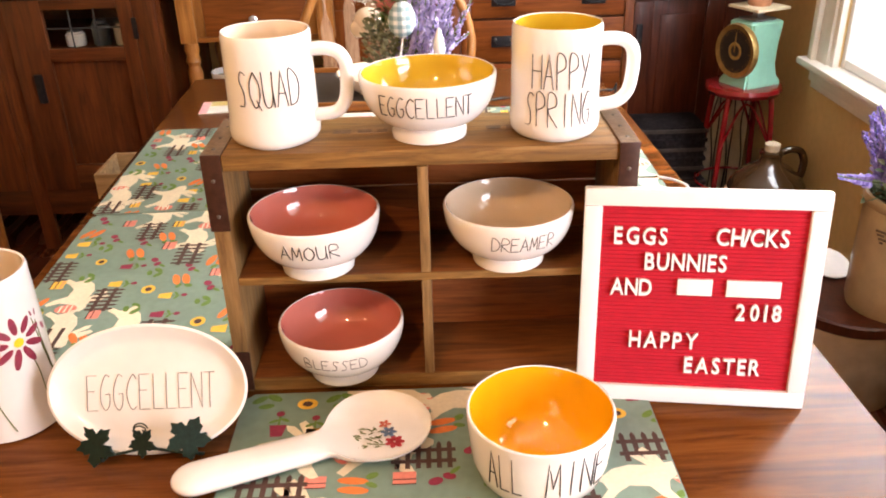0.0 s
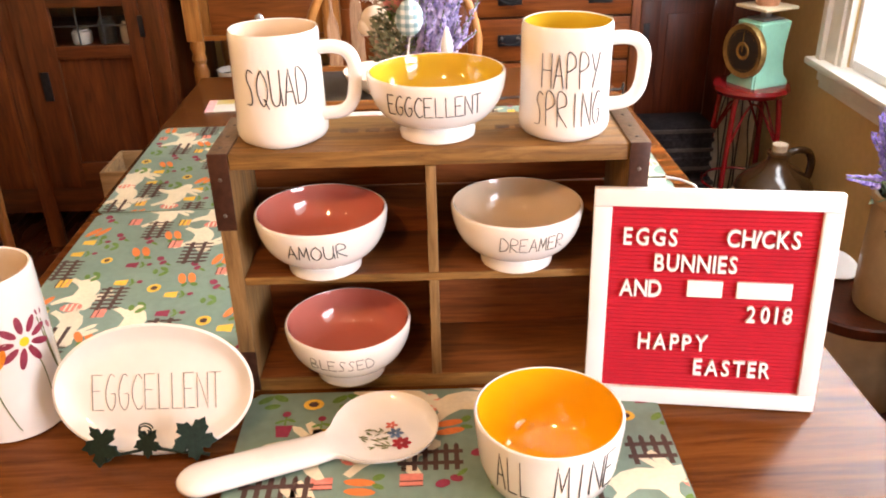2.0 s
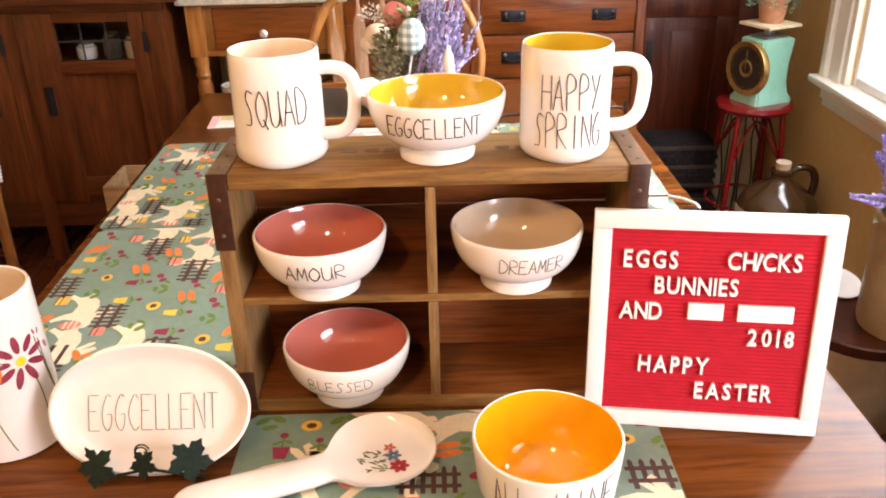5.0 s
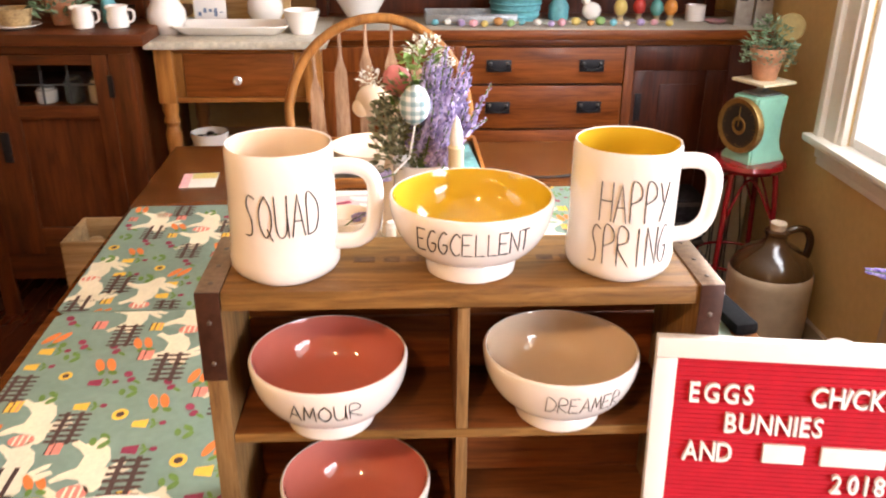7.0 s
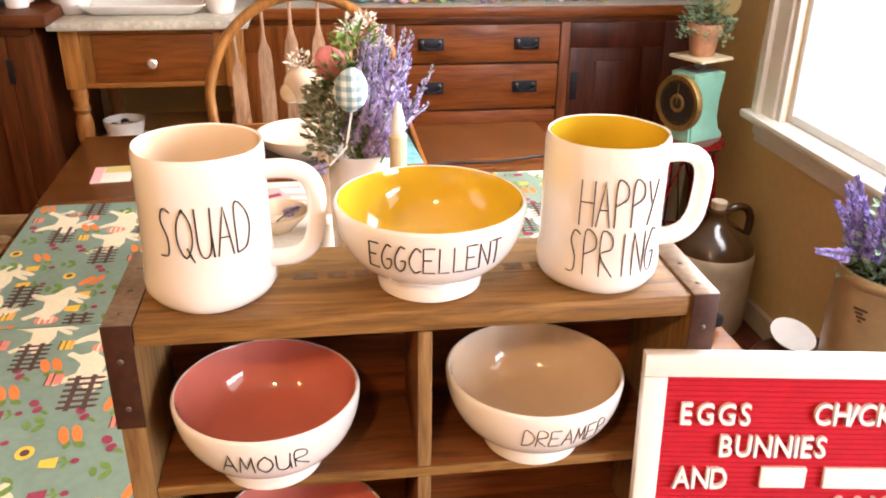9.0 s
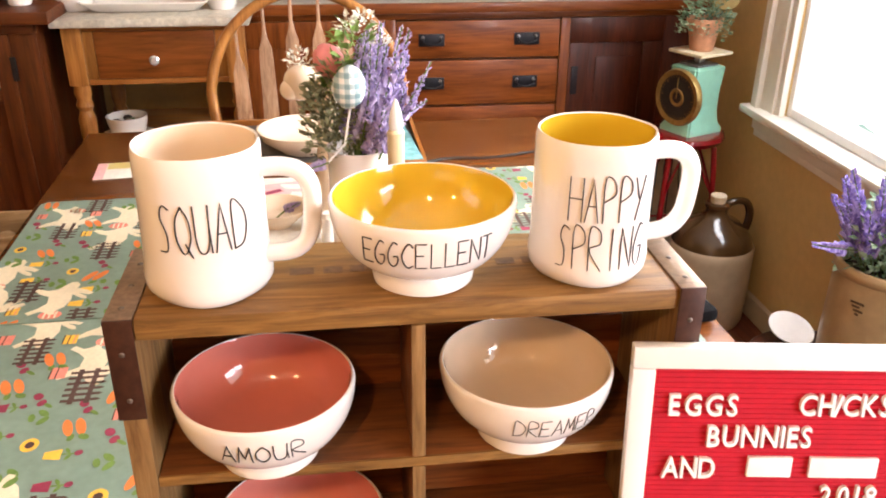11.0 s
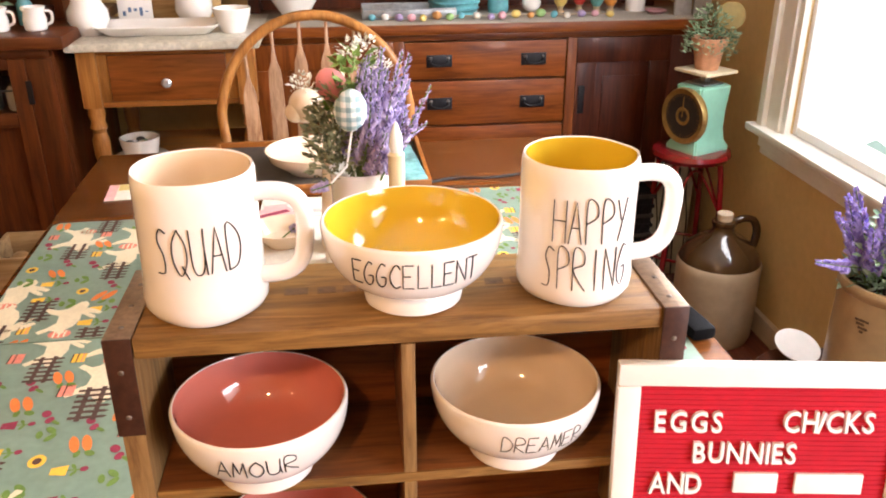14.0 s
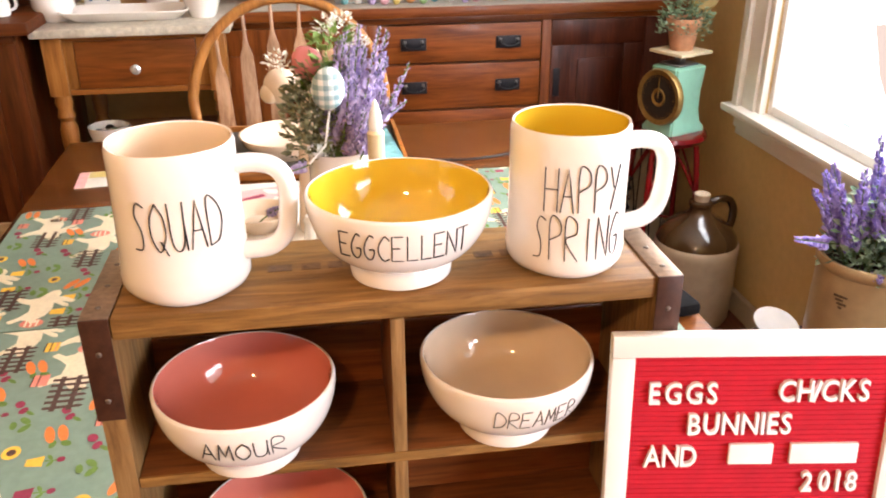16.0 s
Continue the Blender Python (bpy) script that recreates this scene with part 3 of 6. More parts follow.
def footed_bowl(at, inside, word, word_w, word_h, label, turn, seed, ink=0.0006):
    r, h, foot = 0.0752, 0.0735, 0.0415
    ob = thing("footed_bowl", at, label, "bowl", "footed bowls", rz=turn)
    out = bowl_profile(r, h, foot)
    body = [(0, 0.003), (foot * 0.8, 0.003), *out, (r - 0.0008, h - 0.0008), (r - 0.0022, h), (r - 0.0032, h - 0.0006)]
    part("body", lathe(body, 64, wobble=0.0007, seed=seed), WHITE_GLAZE, ob)
    inner = [(0, 0.0235)] + [(q - 0.0042, z + 0.0035) for q, z in out[5:] if q > 0.05 and z < h - 0.006] + [(r - 0.0032, h - 0.0006)]
    part("inside_glaze", lathe(inner, 64, wobble=0.0007, seed=seed), inside, ob)
    mid = h * 0.7

    def place(u, v):
        z = mid + v * 0.86
        q = next((a[0] + (c[0] - a[0]) * (z - a[1]) / (c[1] - a[1]) for a, c in zip(out[4:], out[5:]) if a[1] <= z <= c[1]), r)
        a = -math.pi / 2 + u / max(q, 0.03)
        return ((q + 0.0001) * math.cos(a), (q + 0.0001) * math.sin(a), z)
    part("lettering", pen_word(word, word_w, word_h, place, ink, 0.22), INK_THIN if ink < 0.00058 else INK, ob)
    return ob


footed_bowl((0.004, 0.889, TOP + CH), YELLOW_GLAZE, "EGGCELLENT", 0.104, 0.026, "white stoneware footed bowl with yellow inside and thin lettering", -3, 1.0)
footed_bowl((-0.131, 0.8675, SHELF), PINK_GLAZE, "AMOUR", 0.066, 0.021, "white lettered footed bowl, pink inside, on the crate's shelf", 1, 2.0)
footed_bowl((0.092, 0.871, SHELF), CREAM_GLAZE, "DREAMER", 0.072, 0.021, "white lettered footed bowl, cream inside, on the crate's shelf", 9, 3.0, 0.00055)
footed_bowl((-0.11, 0.8595, LOW), PINK_GLAZE, "BLESSED", 0.075, 0.018, "white lettered footed bowl, pink inside, in the lower cubby", -2, 4.0, 0.0005)


def mug(at, inside, words, label, turn, seed):
    r, h = 0.049, 0.1215
    ob = thing("mug", at, label, "mug", "mugs on the crate", rz=turn)
    body = [(0, 0.002), (r - 0.014, 0.0015), (r - 0.008, 0.0), (r - 0.003, 0.003), (r + 0.0002, 0.009), (r + 0.0008, 0.018), *[(r - 0.0003, 0.03 + 0.006 * k) for k in range(14)], (r - 0.0004, h - 0.004), (r - 0.0018, h), (r - 0.0036, h - 0.0008)]
    part("body", lathe(body, 64, wobble=0.0017, seed=seed, square=0.02), WHITE_GLAZE, ob)
    inner = [(0, 0.006), (r - 0.014, 0.006), (r - 0.0065, 0.013), (r - 0.0055, 0.05), (r - 0.0052, 0.1), (r - 0.0036, h - 0.0008)]
    part("inside_glaze", lathe(inner, 64, wobble=0.0017, seed=seed), inside, ob)
    path = smooth_path([(r - 0.004, 0, 0.1), (r + 0.014, 0, 0.1008), (r + 0.028, 0, 0.0965), (r + 0.0355, 0, 0.084), (r + 0.0355, 0, 0.062), (r + 0.0315, 0, 0.042), (r + 0.019, 0, 0.0305), (r - 0.004, 0, 0.0275)], 6)
    part("handle", tube(path, 0.0074, 14, flat=1.15), WHITE_GLAZE, ob)
    for word, w, hh, z, du, thick in words:
        def place(u, v, z=z, du=du):
            a = -math.pi / 2 + (u + du) / r
            q = r + 0.0005 + 0.0017 * noise.noise((math.cos(a) * 1.3 + seed, math.sin(a) * 1.3, (z + v) * 9))
            q *= 1 + 0.02 * math.cos(4 * a) * max(0.0, 1 - (z + v) / (0.35 * h))
            return (q * math.cos(a), q * math.sin(a), z + v)
        part("lettering", pen_word(word, w, hh, place, thick, 0.25), INK, ob)
    return ob


mug((-0.1675, 0.8945, TOP + CH), CREAM_GLAZE, [("SQUAD", 0.068, 0.038, 0.0685, 0.0105, 0.0006)], "white stoneware mug lettered with one tall word", -6, 5.0)
mug((0.1445, 0.8915, TOP + CH), YELLOW_GLAZE, [("HAPPY", 0.062, 0.036, 0.078, -0.0035, 0.00052), ("SPRING", 0.075, 0.036, 0.037, -0.005, 0.00052)],
    "white stoneware mug with a yellow inside, lettered in two lines", 2, 6.0)

# ---- deep bowl on the front placemat ----
deep = thing("deep_bowl", (0.107, 0.675, TOP + 0.0036), "white stoneware soup bowl, marigold inside, on a placemat", "bowl", rz=0)
R, HB = 0.0762, 0.0835
out = [(0, 0.002), (0.05, 0.002), (0.052, 0.0), (0.058, 0.003), (0.066, 0.012), (0.0715, 0.03), (0.0742, 0.055), (R, 0.078), (R - 0.0005, HB - 0.0012), (R - 0.002, HB), (R - 0.0034, HB - 0.0008)]
part("body", lathe(out, 72, wobble=0.0014, seed=9), WHITE_GLAZE, deep)
part("inside_glaze", lathe([(0, 0.006), (0.026, 0.007), (0.044, 0.0115), (0.056, 0.0195), (0.064, 0.032), (0.0685, 0.05), (0.0708, 0.068), (R - 0.0034, HB - 0.0008)], 72, wobble=0.0014, seed=9), ORANGE_GLAZE, deep)


def on_deep(u, v):
    a = -math.pi / 2 + u / 0.0745
    z = 0.051 + v
    q = 0.0715 + (z - 0.03) * 0.0745
    return ((q + 0.0008) * math.cos(a), (q + 0.0008) * math.sin(a), z)


part("lettering", pen_word("ALL", 0.038, 0.044, lambda u, v: on_deep(u - 0.046, v), 0.0007, 0.25), INK, deep)
part("lettering", pen_word("MINE", 0.07, 0.044, lambda u, v: on_deep(u + 0.032, v), 0.0007, 0.25), INK, deep)

# ---- letter board ----
board = thing("letter_board", (0.1682, 0.8037, TOP + 0.0015), "white-framed red felt letter board with white letters, leaning back", "letter board")
board.matrix_world = pose(0.1682, 0.8037, TOP + 0.0015, 0, 0, -8.4) @ pose(0, 0, 0, -6.3, 0, 0)
S, SH, FW = 0.2601, 0.2601, 0.0198
for x0, x1, z0, z1 in ((0, S, 0, FW), (0, S, SH - FW, SH), (0, FW, FW + 0.0002, SH - FW - 0.0002), (S - FW, S, FW + 0.0002, SH - FW - 0.0002)):
    part("frame_rail", box(x0, x1, -0.002, 0.011, z0, z1, 0.002), PAINT_WHITE, board)
part("backing", box(0.004, S - 0.004, 0.006, 0.0105, 0.004, SH - 0.004), PAINT_WHITE, board)
n = 46
pitch = (SH - 2 * FW) / n
b = bmesh.new()
ribs = []
for k in range(n):
    z = FW + k * pitch
    for dz, y in ((0.0, 0.0044), (0.15, 0.0033), (0.5, 0.0028), (0.85, 0.0033)):
        ribs.append([b.verts.new((x, y, z + dz * pitch)) for x in (FW - 0.001, S - FW + 0.001)])
for lo, hi in zip(ribs, ribs[1:]):
    b.faces.new((lo[0], lo[1], hi[1], hi[0]))
part("felt", b, FELT, board, "ribbed red felt")
LINES = (("EGGS", 0.0338, 0.0913, 0.1962), ("CHICKS", 0.1437, 0.2202, 0.1974), ("BUNNIES", 0.0690, 0.1576, 0.1664), ("AND", 0.0329, 0.0787, 0.1352), ("2018", 0.1734, 0.2223, 0.1085), ("HAPPY", 0.0578, 0.1349, 0.0700), ("EASTER", 0.1223, 0.2071, 0.0396))


def glyph(ch, height, depth, narrow=0.76):
    """A block letter in the built-in font: its mesh, and its width."""
    cu = bpy.data.curves.new("letter", "FONT")
    cu.body, cu.extrude, cu.offset, cu.resolution_u = ch, depth / 2, 0.012, 3
    cu.size = 1.0
    ob = bpy.data.objects.new("letter", cu)
    scene.collection.objects.link(ob)
    bpy.context.view_layer.update()
    me = bpy.data.meshes.new_from_object(ob.evaluated_get(bpy.context.evaluated_depsgraph_get()))
    bpy.data.objects.remove(ob)
    co = np.array([v.co for v in me.vertices])
    lo, hi = co.min(0), co.max(0)
    k = height / (hi[1] - lo[1])
    me.transform(Matrix.Diagonal((k * narrow, k, depth / max(1e-6, hi[2] - lo[2]), 1)) @ Matrix.Translation((-lo[0], -lo[1], -lo[2])))
    me.transform(Matrix.Rotation(radians(90), 4, "X"))
    me.materials.clear()
    me.materials.append(LETTER_WHITE)
    return me, (hi[0] - lo[0]) * k * narrow


for word, x0, x1, z in LINES:
    made = [glyph(ch, 0.02, 0.004) for ch in word]
    gap = (x1 - x0 - sum(w for _, w in made)) / (len(word) - 1)
    x = x0
    for me, w in made:
        o = new("letter", me)
        o.parent = board
        o.location = (x, 0.003, z)
        if word == "CHICKS" and abs(w) < 0.006:
            o.rotation_euler.y, o.location.x = radians(14), x - 0.003
        x += w + gap
for x0, x1 in ((0.1066, 0.1448), (0.1599, 0.2187)):
    part("letter_bar", box(x0, x1, -0.001, 0.003, 0.1372, 0.1567, 0.0008), LETTER_WHITE, board)

# ---- oval plate on its stand ----
plate = thing("oval_plate", (-0.3215, 0.7355, TOP + 0.006), "white oval stoneware plate with thin lettering, propped on a stand", "plate")
TIPPED = 27
plate.matrix_world = pose(-0.3165, 0.7225, TOP + 0.005, -TIPPED, 0, 0) @ pose(0, 0, 0, 0, 0, 0)
PA, PB = 0.1105, 0.0722


def oval(scale_in, y):
    return [(math.copysign(abs(math.cos(a)) ** 0.92, math.cos(a)) * (PA - scale_in), y, PB + math.sin(a) * (PB - scale_in)) for a in (2 * math.pi * k / 72 for k in range(72))]


def shell(rings):
    b = bmesh.new()
    vs = [[b.verts.new(p) for p in ring] for ring in rings]
    for lo, hi in zip(vs, vs[1:]):
        for k in range(len(lo)):
            b.faces.new((lo[k], lo[(k + 1) % len(lo)], hi[(k + 1) % len(lo)], hi[k]))
    b.faces.new(vs[0])
    b.faces.new(vs[-1])
    return b


part("dish", shell([oval(0.03, 0.010), oval(0.022, 0.0098), oval(0.015, 0.007), oval(0.008, 0.002), oval(0.003, -0.0012), oval(0.0, 0.0), oval(0.0006, 0.0022), oval(0.01, 0.009), oval(0.022, 0.0145), oval(0.035, 0.0155)]), WHITE_GLAZE, plate)
part("lettering", pen_word("EGGCELLENT", 0.142, 0.039, lambda u, v: (u + 0.001, 0.009, PB - 0.004 + v), 0.0004, 0.24), INK_THIN, plate)
LEAF = plain("dark_green_patina", (0.01, 0.03, 0.022), 0.45, 0.4, 200, 0.3, 0.3)
stand = thing("plate_stand", (-0.316, 0.722, TOP), "dark green metal plate stand decorated with ivy leaves", "plate stand")


def ivy(s):
    pts = []
    for k in range(30):
        a = 2 * math.pi * k / 30 - math.pi / 2
        lobe = abs(math.cos(2.5 * (a + math.pi / 2)))
        q = s * (0.62 + 0.38 * lobe ** 1.2) * (0.9 if k % 2 else 1.08)
        pts.append((q * math.cos(a), q * math.sin(a)))
    return pts


for x, s, rx, z in ((-0.05, 0.0225, 66, 0.03), (0.0, 0.016, 64, 0.032), (0.05, 0.0235, 68, 0.036)):
    b = slab(ivy(s), -0.0012, 0.0012, edge=0.0004)
    for v in b.verts:
        v.co.z += 0.006 * math.sin(v.co.x * 160) * math.cos(v.co.y * 110) - 2.5 * (v.co.x ** 2)
    bmesh.ops.transform(b, matrix=pose(x, -0.012, z, rx, 0, x * 300), verts=b.verts)
    part("leaf", b, LEAF, stand)
part("wire", tube(smooth_path([(-0.062, 0.0, 0.004), (-0.03, -0.004, 0.012), (0, -0.002, 0.016), (0.03, -0.004, 0.012), (0.06, 0, 0.004)], 6), 0.0017, 8), LEAF, stand)
for sx in (-1, 1):
    part("wire", tube(smooth_path([(sx * 0.05, -0.015, 0.012), (sx * 0.048, 0.0, 0.0035), (sx * 0.04, 0.05, 0.003), (sx * 0.03, 0.088, 0.006), (sx * 0.02, 0.08, 0.06), (sx * 0.012, 0.085, 0.1)], 6), 0.0017, 8), LEAF, stand)
part("wire", tube([(0.0075 * math.cos(a) * (1 - k * 0.012), -0.008 - 0.0002 * k, 0.048 + 0.0075 * math.sin(a) * (1 - k * 0.012)) for k, a in enumerate(2 * math.pi * q / 14 for q in range(30))], 0.0009, 6), LEAF, stand)

# ---- painted vase ----
vase = thing("painted_vase", (-0.5, 0.809, TOP), "tall white ceramic vase hand-painted with daisies and stems", "vase", rz=30)
VR, VH = 0.0545, 0.197


def vase_r(z):
    return VR + 0.003 - 0.003 * (z / VH) ** 1.4


part("body", lathe([(0, 0.003), (VR - 0.01, 0.002), (VR - 0.004, 0.0)] + [(vase_r(z) , z) for z in (0.004, 0.03, 0.06, 0.1, 0.14, 0.17, 0.19, VH - 0.003)] + [(vase_r(VH) - 0.0015, VH), (vase_r(VH) - 0.004, VH - 0.001)], 64, wobble=0.0008, seed=12), WHITE_GLAZE, vase)
part("inside_glaze", lathe([(0, 0.01), (VR - 0.012, 0.01), (VR - 0.006, 0.02), (vase_r(0.1) - 0.005, 0.1), (vase_r(VH) - 0.004, VH - 0.001)], 64, wobble=0.0008, seed=12), CREAM_GLAZE, vase)


def on_vase(u, z, lift=0.0006):
    a = -math.pi / 2 + u / VR
    q = vase_r(z) + lift
    return (q * math.cos(a), q * math.sin(a), z)


def petal_sheet(shapes, lift):
    b = bmesh.new()
    for sh in shapes:
        b.faces.new([b.verts.new(on_vase(u, z, lift)) for u, z in sh])
    return b


DAISY = plain("plum_brush_paint", (0.3, 0.035, 0.07), 0.35, 0.3, 150, 0.0)
ORANGE_P = plain("orange_brush_paint", (0.85, 0.25, 0.02), 0.35, 0.3, 150, 0.0)
YELLOW_P = plain("yellow_brush_paint", (0.85, 0.62, 0.02), 0.35, 0.1, 150, 0.0)
STEM_P = plain("olive_brush_paint", (0.16, 0.19, 0.05), 0.4, 0.3, 150, 0.0)
DX, DZ = 0.024, 0.122
rng = random.Random(4)
daisy = part("painted_daisy", petal_sheet([ellipse(DX, DZ, 0.0055, 0.0055)], 0.0013), YELLOW_P, vase, "plum daisy with a yellow centre")
for k in range(9):
    a = 2 * math.pi * k / 9 + 0.25
    part("petal", petal_sheet([ellipse(DX + 0.0205 * math.cos(a), DZ + 0.0205 * math.sin(a), 0.0115 * rng.uniform(0.85, 1.15), 0.0042, a, 12)], 0.0009), DAISY, daisy)
part("painted_tulip", petal_sheet([ellipse(-0.029, 0.11, 0.0045, 0.0125, 0.42), ellipse(-0.0225, 0.107, 0.0055, 0.012, 0.18), ellipse(-0.0155, 0.108, 0.006, 0.0135), ellipse(-0.009, 0.107, 0.0055, 0.012, -0.18), ellipse(-0.003, 0.11, 0.0045, 0.0125, -0.42)], 0.001), ORANGE_P, vase)
for pts in ([(0.03, 0.115), (0.038, 0.08), (0.04, 0.04), (0.044, 0.018)], [(-0.016, 0.098), (-0.013, 0.06), (-0.005, 0.025), (-0.002, 0.016)], [(0.052, 0.135), (0.055, 0.1), (0.06, 0.065)], [(0.047, 0.14), (0.052, 0.105), (0.058, 0.07)]):
    part("painted_stem", tube([on_vase(q.x, q.y, 0.0001) for q in smooth_path([(u, z, 0) for u, z in pts], 6)], 0.0007, 5), STEM_P, vase)
part("painted_bud", petal_sheet([ellipse(0.047, 0.146, 0.0015, 0.004, 0.3), ellipse(0.054, 0.144, 0.0015, 0.004, -0.2), ellipse(0.062, 0.122, 0.003, 0.006, 0.5)], 0.0009), DAISY, vase)

# ---- spoon rest ----
rest = thing("spoon_rest", (-0.064, 0.738, TOP + 0.0036), "white stoneware spoon rest painted with flowers, on a placemat", "spoon rest", rz=0)


def spoon():
    """A dished spoon: cross-sections from the bowl's tip along the handle."""
    b = bmesh.new()
    rows = []
    d = Vector((-0.205, -0.075, 0)).normalized()
    side = Vector((-d.y, d.x, 0))
    L0, L1, n = 0.059, 0.225, 64
    for i in range(n + 1):
        s = (L1 - L0) / 2 - (L1 + L0) / 2 * math.cos(math.pi * i / n)
        bowl = 0.0615 * math.sqrt(max(0.0, 1 - (s / L0) ** 2))
        blend = max(0.0, min(1.0, (s - 0.015) / 0.075))
        blend = blend * blend * (3 - 2 * blend)
        handle = (0.022 + 0.003 * max(0.0, (s - 0.07) / 0.15)) * max(0.0, min(1.0, (s + 0.01) / 0.05))
        end = max(0.0, 1 - max(0.0, (s - L1 + 0.026) / 0.026) ** 2) ** 0.5
        w = max(0.0006, (bowl ** 3 + handle ** 3) ** (1 / 3) * end)
        round_end = max(0.02, end if s > 0 else 1.0)
        row = []
        for k in range(21):
            q = -math.cos(math.pi * k / 20)
            tip = max(0.0, 1 - w / 0.03) if s < 0 else 0
            dish = 0.0045 + 0.017 * max(abs(q) ** 4, tip)
            grip = 0.012 + 0.0095 * math.sqrt(max(0.0, 1 - abs(q) ** 2.6)) * round_end
            row.append(d * s + side * (q * w) + Vector((0, 0, dish + (grip - dish) * blend)))
        for k in range(19, 0, -1):
            q = -math.cos(math.pi * k / 20)
            under = 0.0185 * abs(q) ** 3
            grip = 0.012 - 0.0105 * math.sqrt(max(0.0, 1 - abs(q) ** 3)) * round_end
            row.append(d * s + side * (q * w * 0.985) + Vector((0, 0, under + (grip - under) * blend)))
        rows.append([b.verts.new(p) for p in row])
    for lo, hi in zip(rows, rows[1:]):
        for k in range(len(lo)):
            b.faces.new((lo[k], lo[(k + 1) % len(lo)], hi[(k + 1) % len(lo)], hi[k]))
    b.faces.new(rows[0])
    b.faces.new(rows[-1])
    return b


part("dish", spoon(), WHITE_GLAZE, rest)


def decal(name, shapes, mat, lift):
    b = bmesh.new()
    for sh in shapes:
        b.faces.new([b.verts.new((x, y, 0.0056 + lift)) for x, y in sh])
    part(name, b, mat, rest)


BLUE_P = plain("blue_brush_paint", (0.13, 0.2, 0.34), 0.35, 0.3, 150, 0.0)
RED_P = plain("red_brush_paint", (0.42, 0.02, 0.03), 0.35, 0.3, 150, 0.0)
flower = lambda cx, cy, s, n: [ellipse(cx + s * 0.6 * math.cos(2 * math.pi * k / n), cy + s * 0.6 * math.sin(2 * math.pi * k / n), s * 0.5, s * 0.3, 2 * math.pi * k / n, 8) for k in range(n)]
decal("painted_flower", flower(0.018, -0.014, 0.0105, 7), RED_P, 0.0004)
decal("painted_flower", flower(0.011, 0.003, 0.0088, 6), BLUE_P, 0.0006)
decal("painted_flower", flower(0.006, 0.017, 0.007, 5), plain("coral_brush_paint", (0.6, 0.14, 0.09), 0.35, 0.2, 150, 0.0), 0.0005)
decal("painted_leaves", [ellipse(-0.03 + 0.034 * rng.random(), -0.025 + 0.036 * rng.random(), 0.0042, 0.0011, rng.uniform(-0.9, 0.9), 8) for _ in range(30)], STEM_P, 0.0003)

# ---- sideboard ----
def pull(parent, x, y, z, w=0.088, h=0.042):
    plate_ = part("pull", box(x - w / 2, x + w / 2, y - 0.004, y, z - h / 2, z + h / 2, 0.0015), BLACK_IRON, parent, "black iron bail pull")
    part("bail", tube(smooth_path([(x - w * 0.34, y - 0.004, z + h * 0.18), (x - w * 0.33, y - 0.018, z - h * 0.1), (x, y - 0.022, z - h * 0.3), (x + w * 0.33, y - 0.018, z - h * 0.1), (x + w * 0.34, y - 0.004, z + h * 0.18)], 5), 0.0035, 8), BLACK_IRON, plate_)
    for s in (-1, 1):
        part("stud", ball(0.0065, (x + s * w * 0.34, y - 0.005, z + h * 0.2), (1, 0.7, 1)), plain_stud, plate_)


plain_stud = plain("worn_iron", (0.2, 0.19, 0.18), 0.3, 0.3, 150, 0.0, 0.8)
SBY = 3.12
sb = thing("sideboard", (0, 0, 0), "long dark cherry sideboard with drawers, iron pulls and carved door", "sideboard")
part("top", box(-0.4, 1.262, SBY - 0.025, 3.62, 0.9, 0.935, 0.006), CHERRY, sb)
part("frieze", box(-0.37, 1.255, SBY + 0.002, SBY + 0.03, 0.878, 0.8995, 0.002), CHERRY, sb)
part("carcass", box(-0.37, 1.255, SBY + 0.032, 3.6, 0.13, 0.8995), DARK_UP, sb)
# the right end stile is cherry too, its shade painted in as darker wood
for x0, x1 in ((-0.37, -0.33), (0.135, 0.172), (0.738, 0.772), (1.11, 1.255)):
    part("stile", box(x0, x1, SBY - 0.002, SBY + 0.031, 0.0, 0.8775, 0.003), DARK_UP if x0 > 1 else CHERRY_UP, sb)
for z0, z1 in ((0.745, 0.872), (0.583, 0.737), (0.41, 0.575), (0.16, 0.402)):
    d = part("drawer", box(0.1735, 0.7365, SBY + 0.003, SBY + 0.031, z0, z1, 0.004), CHERRY, sb)
    for x in (0.292, 0.621):
        pull(d, x, SBY + 0.003, (z0 + z1) / 2)
part("rail", box(-0.329, 1.109, SBY + 0.004, SBY + 0.031, 0.1, 0.155, 0.002), CHERRY, sb)
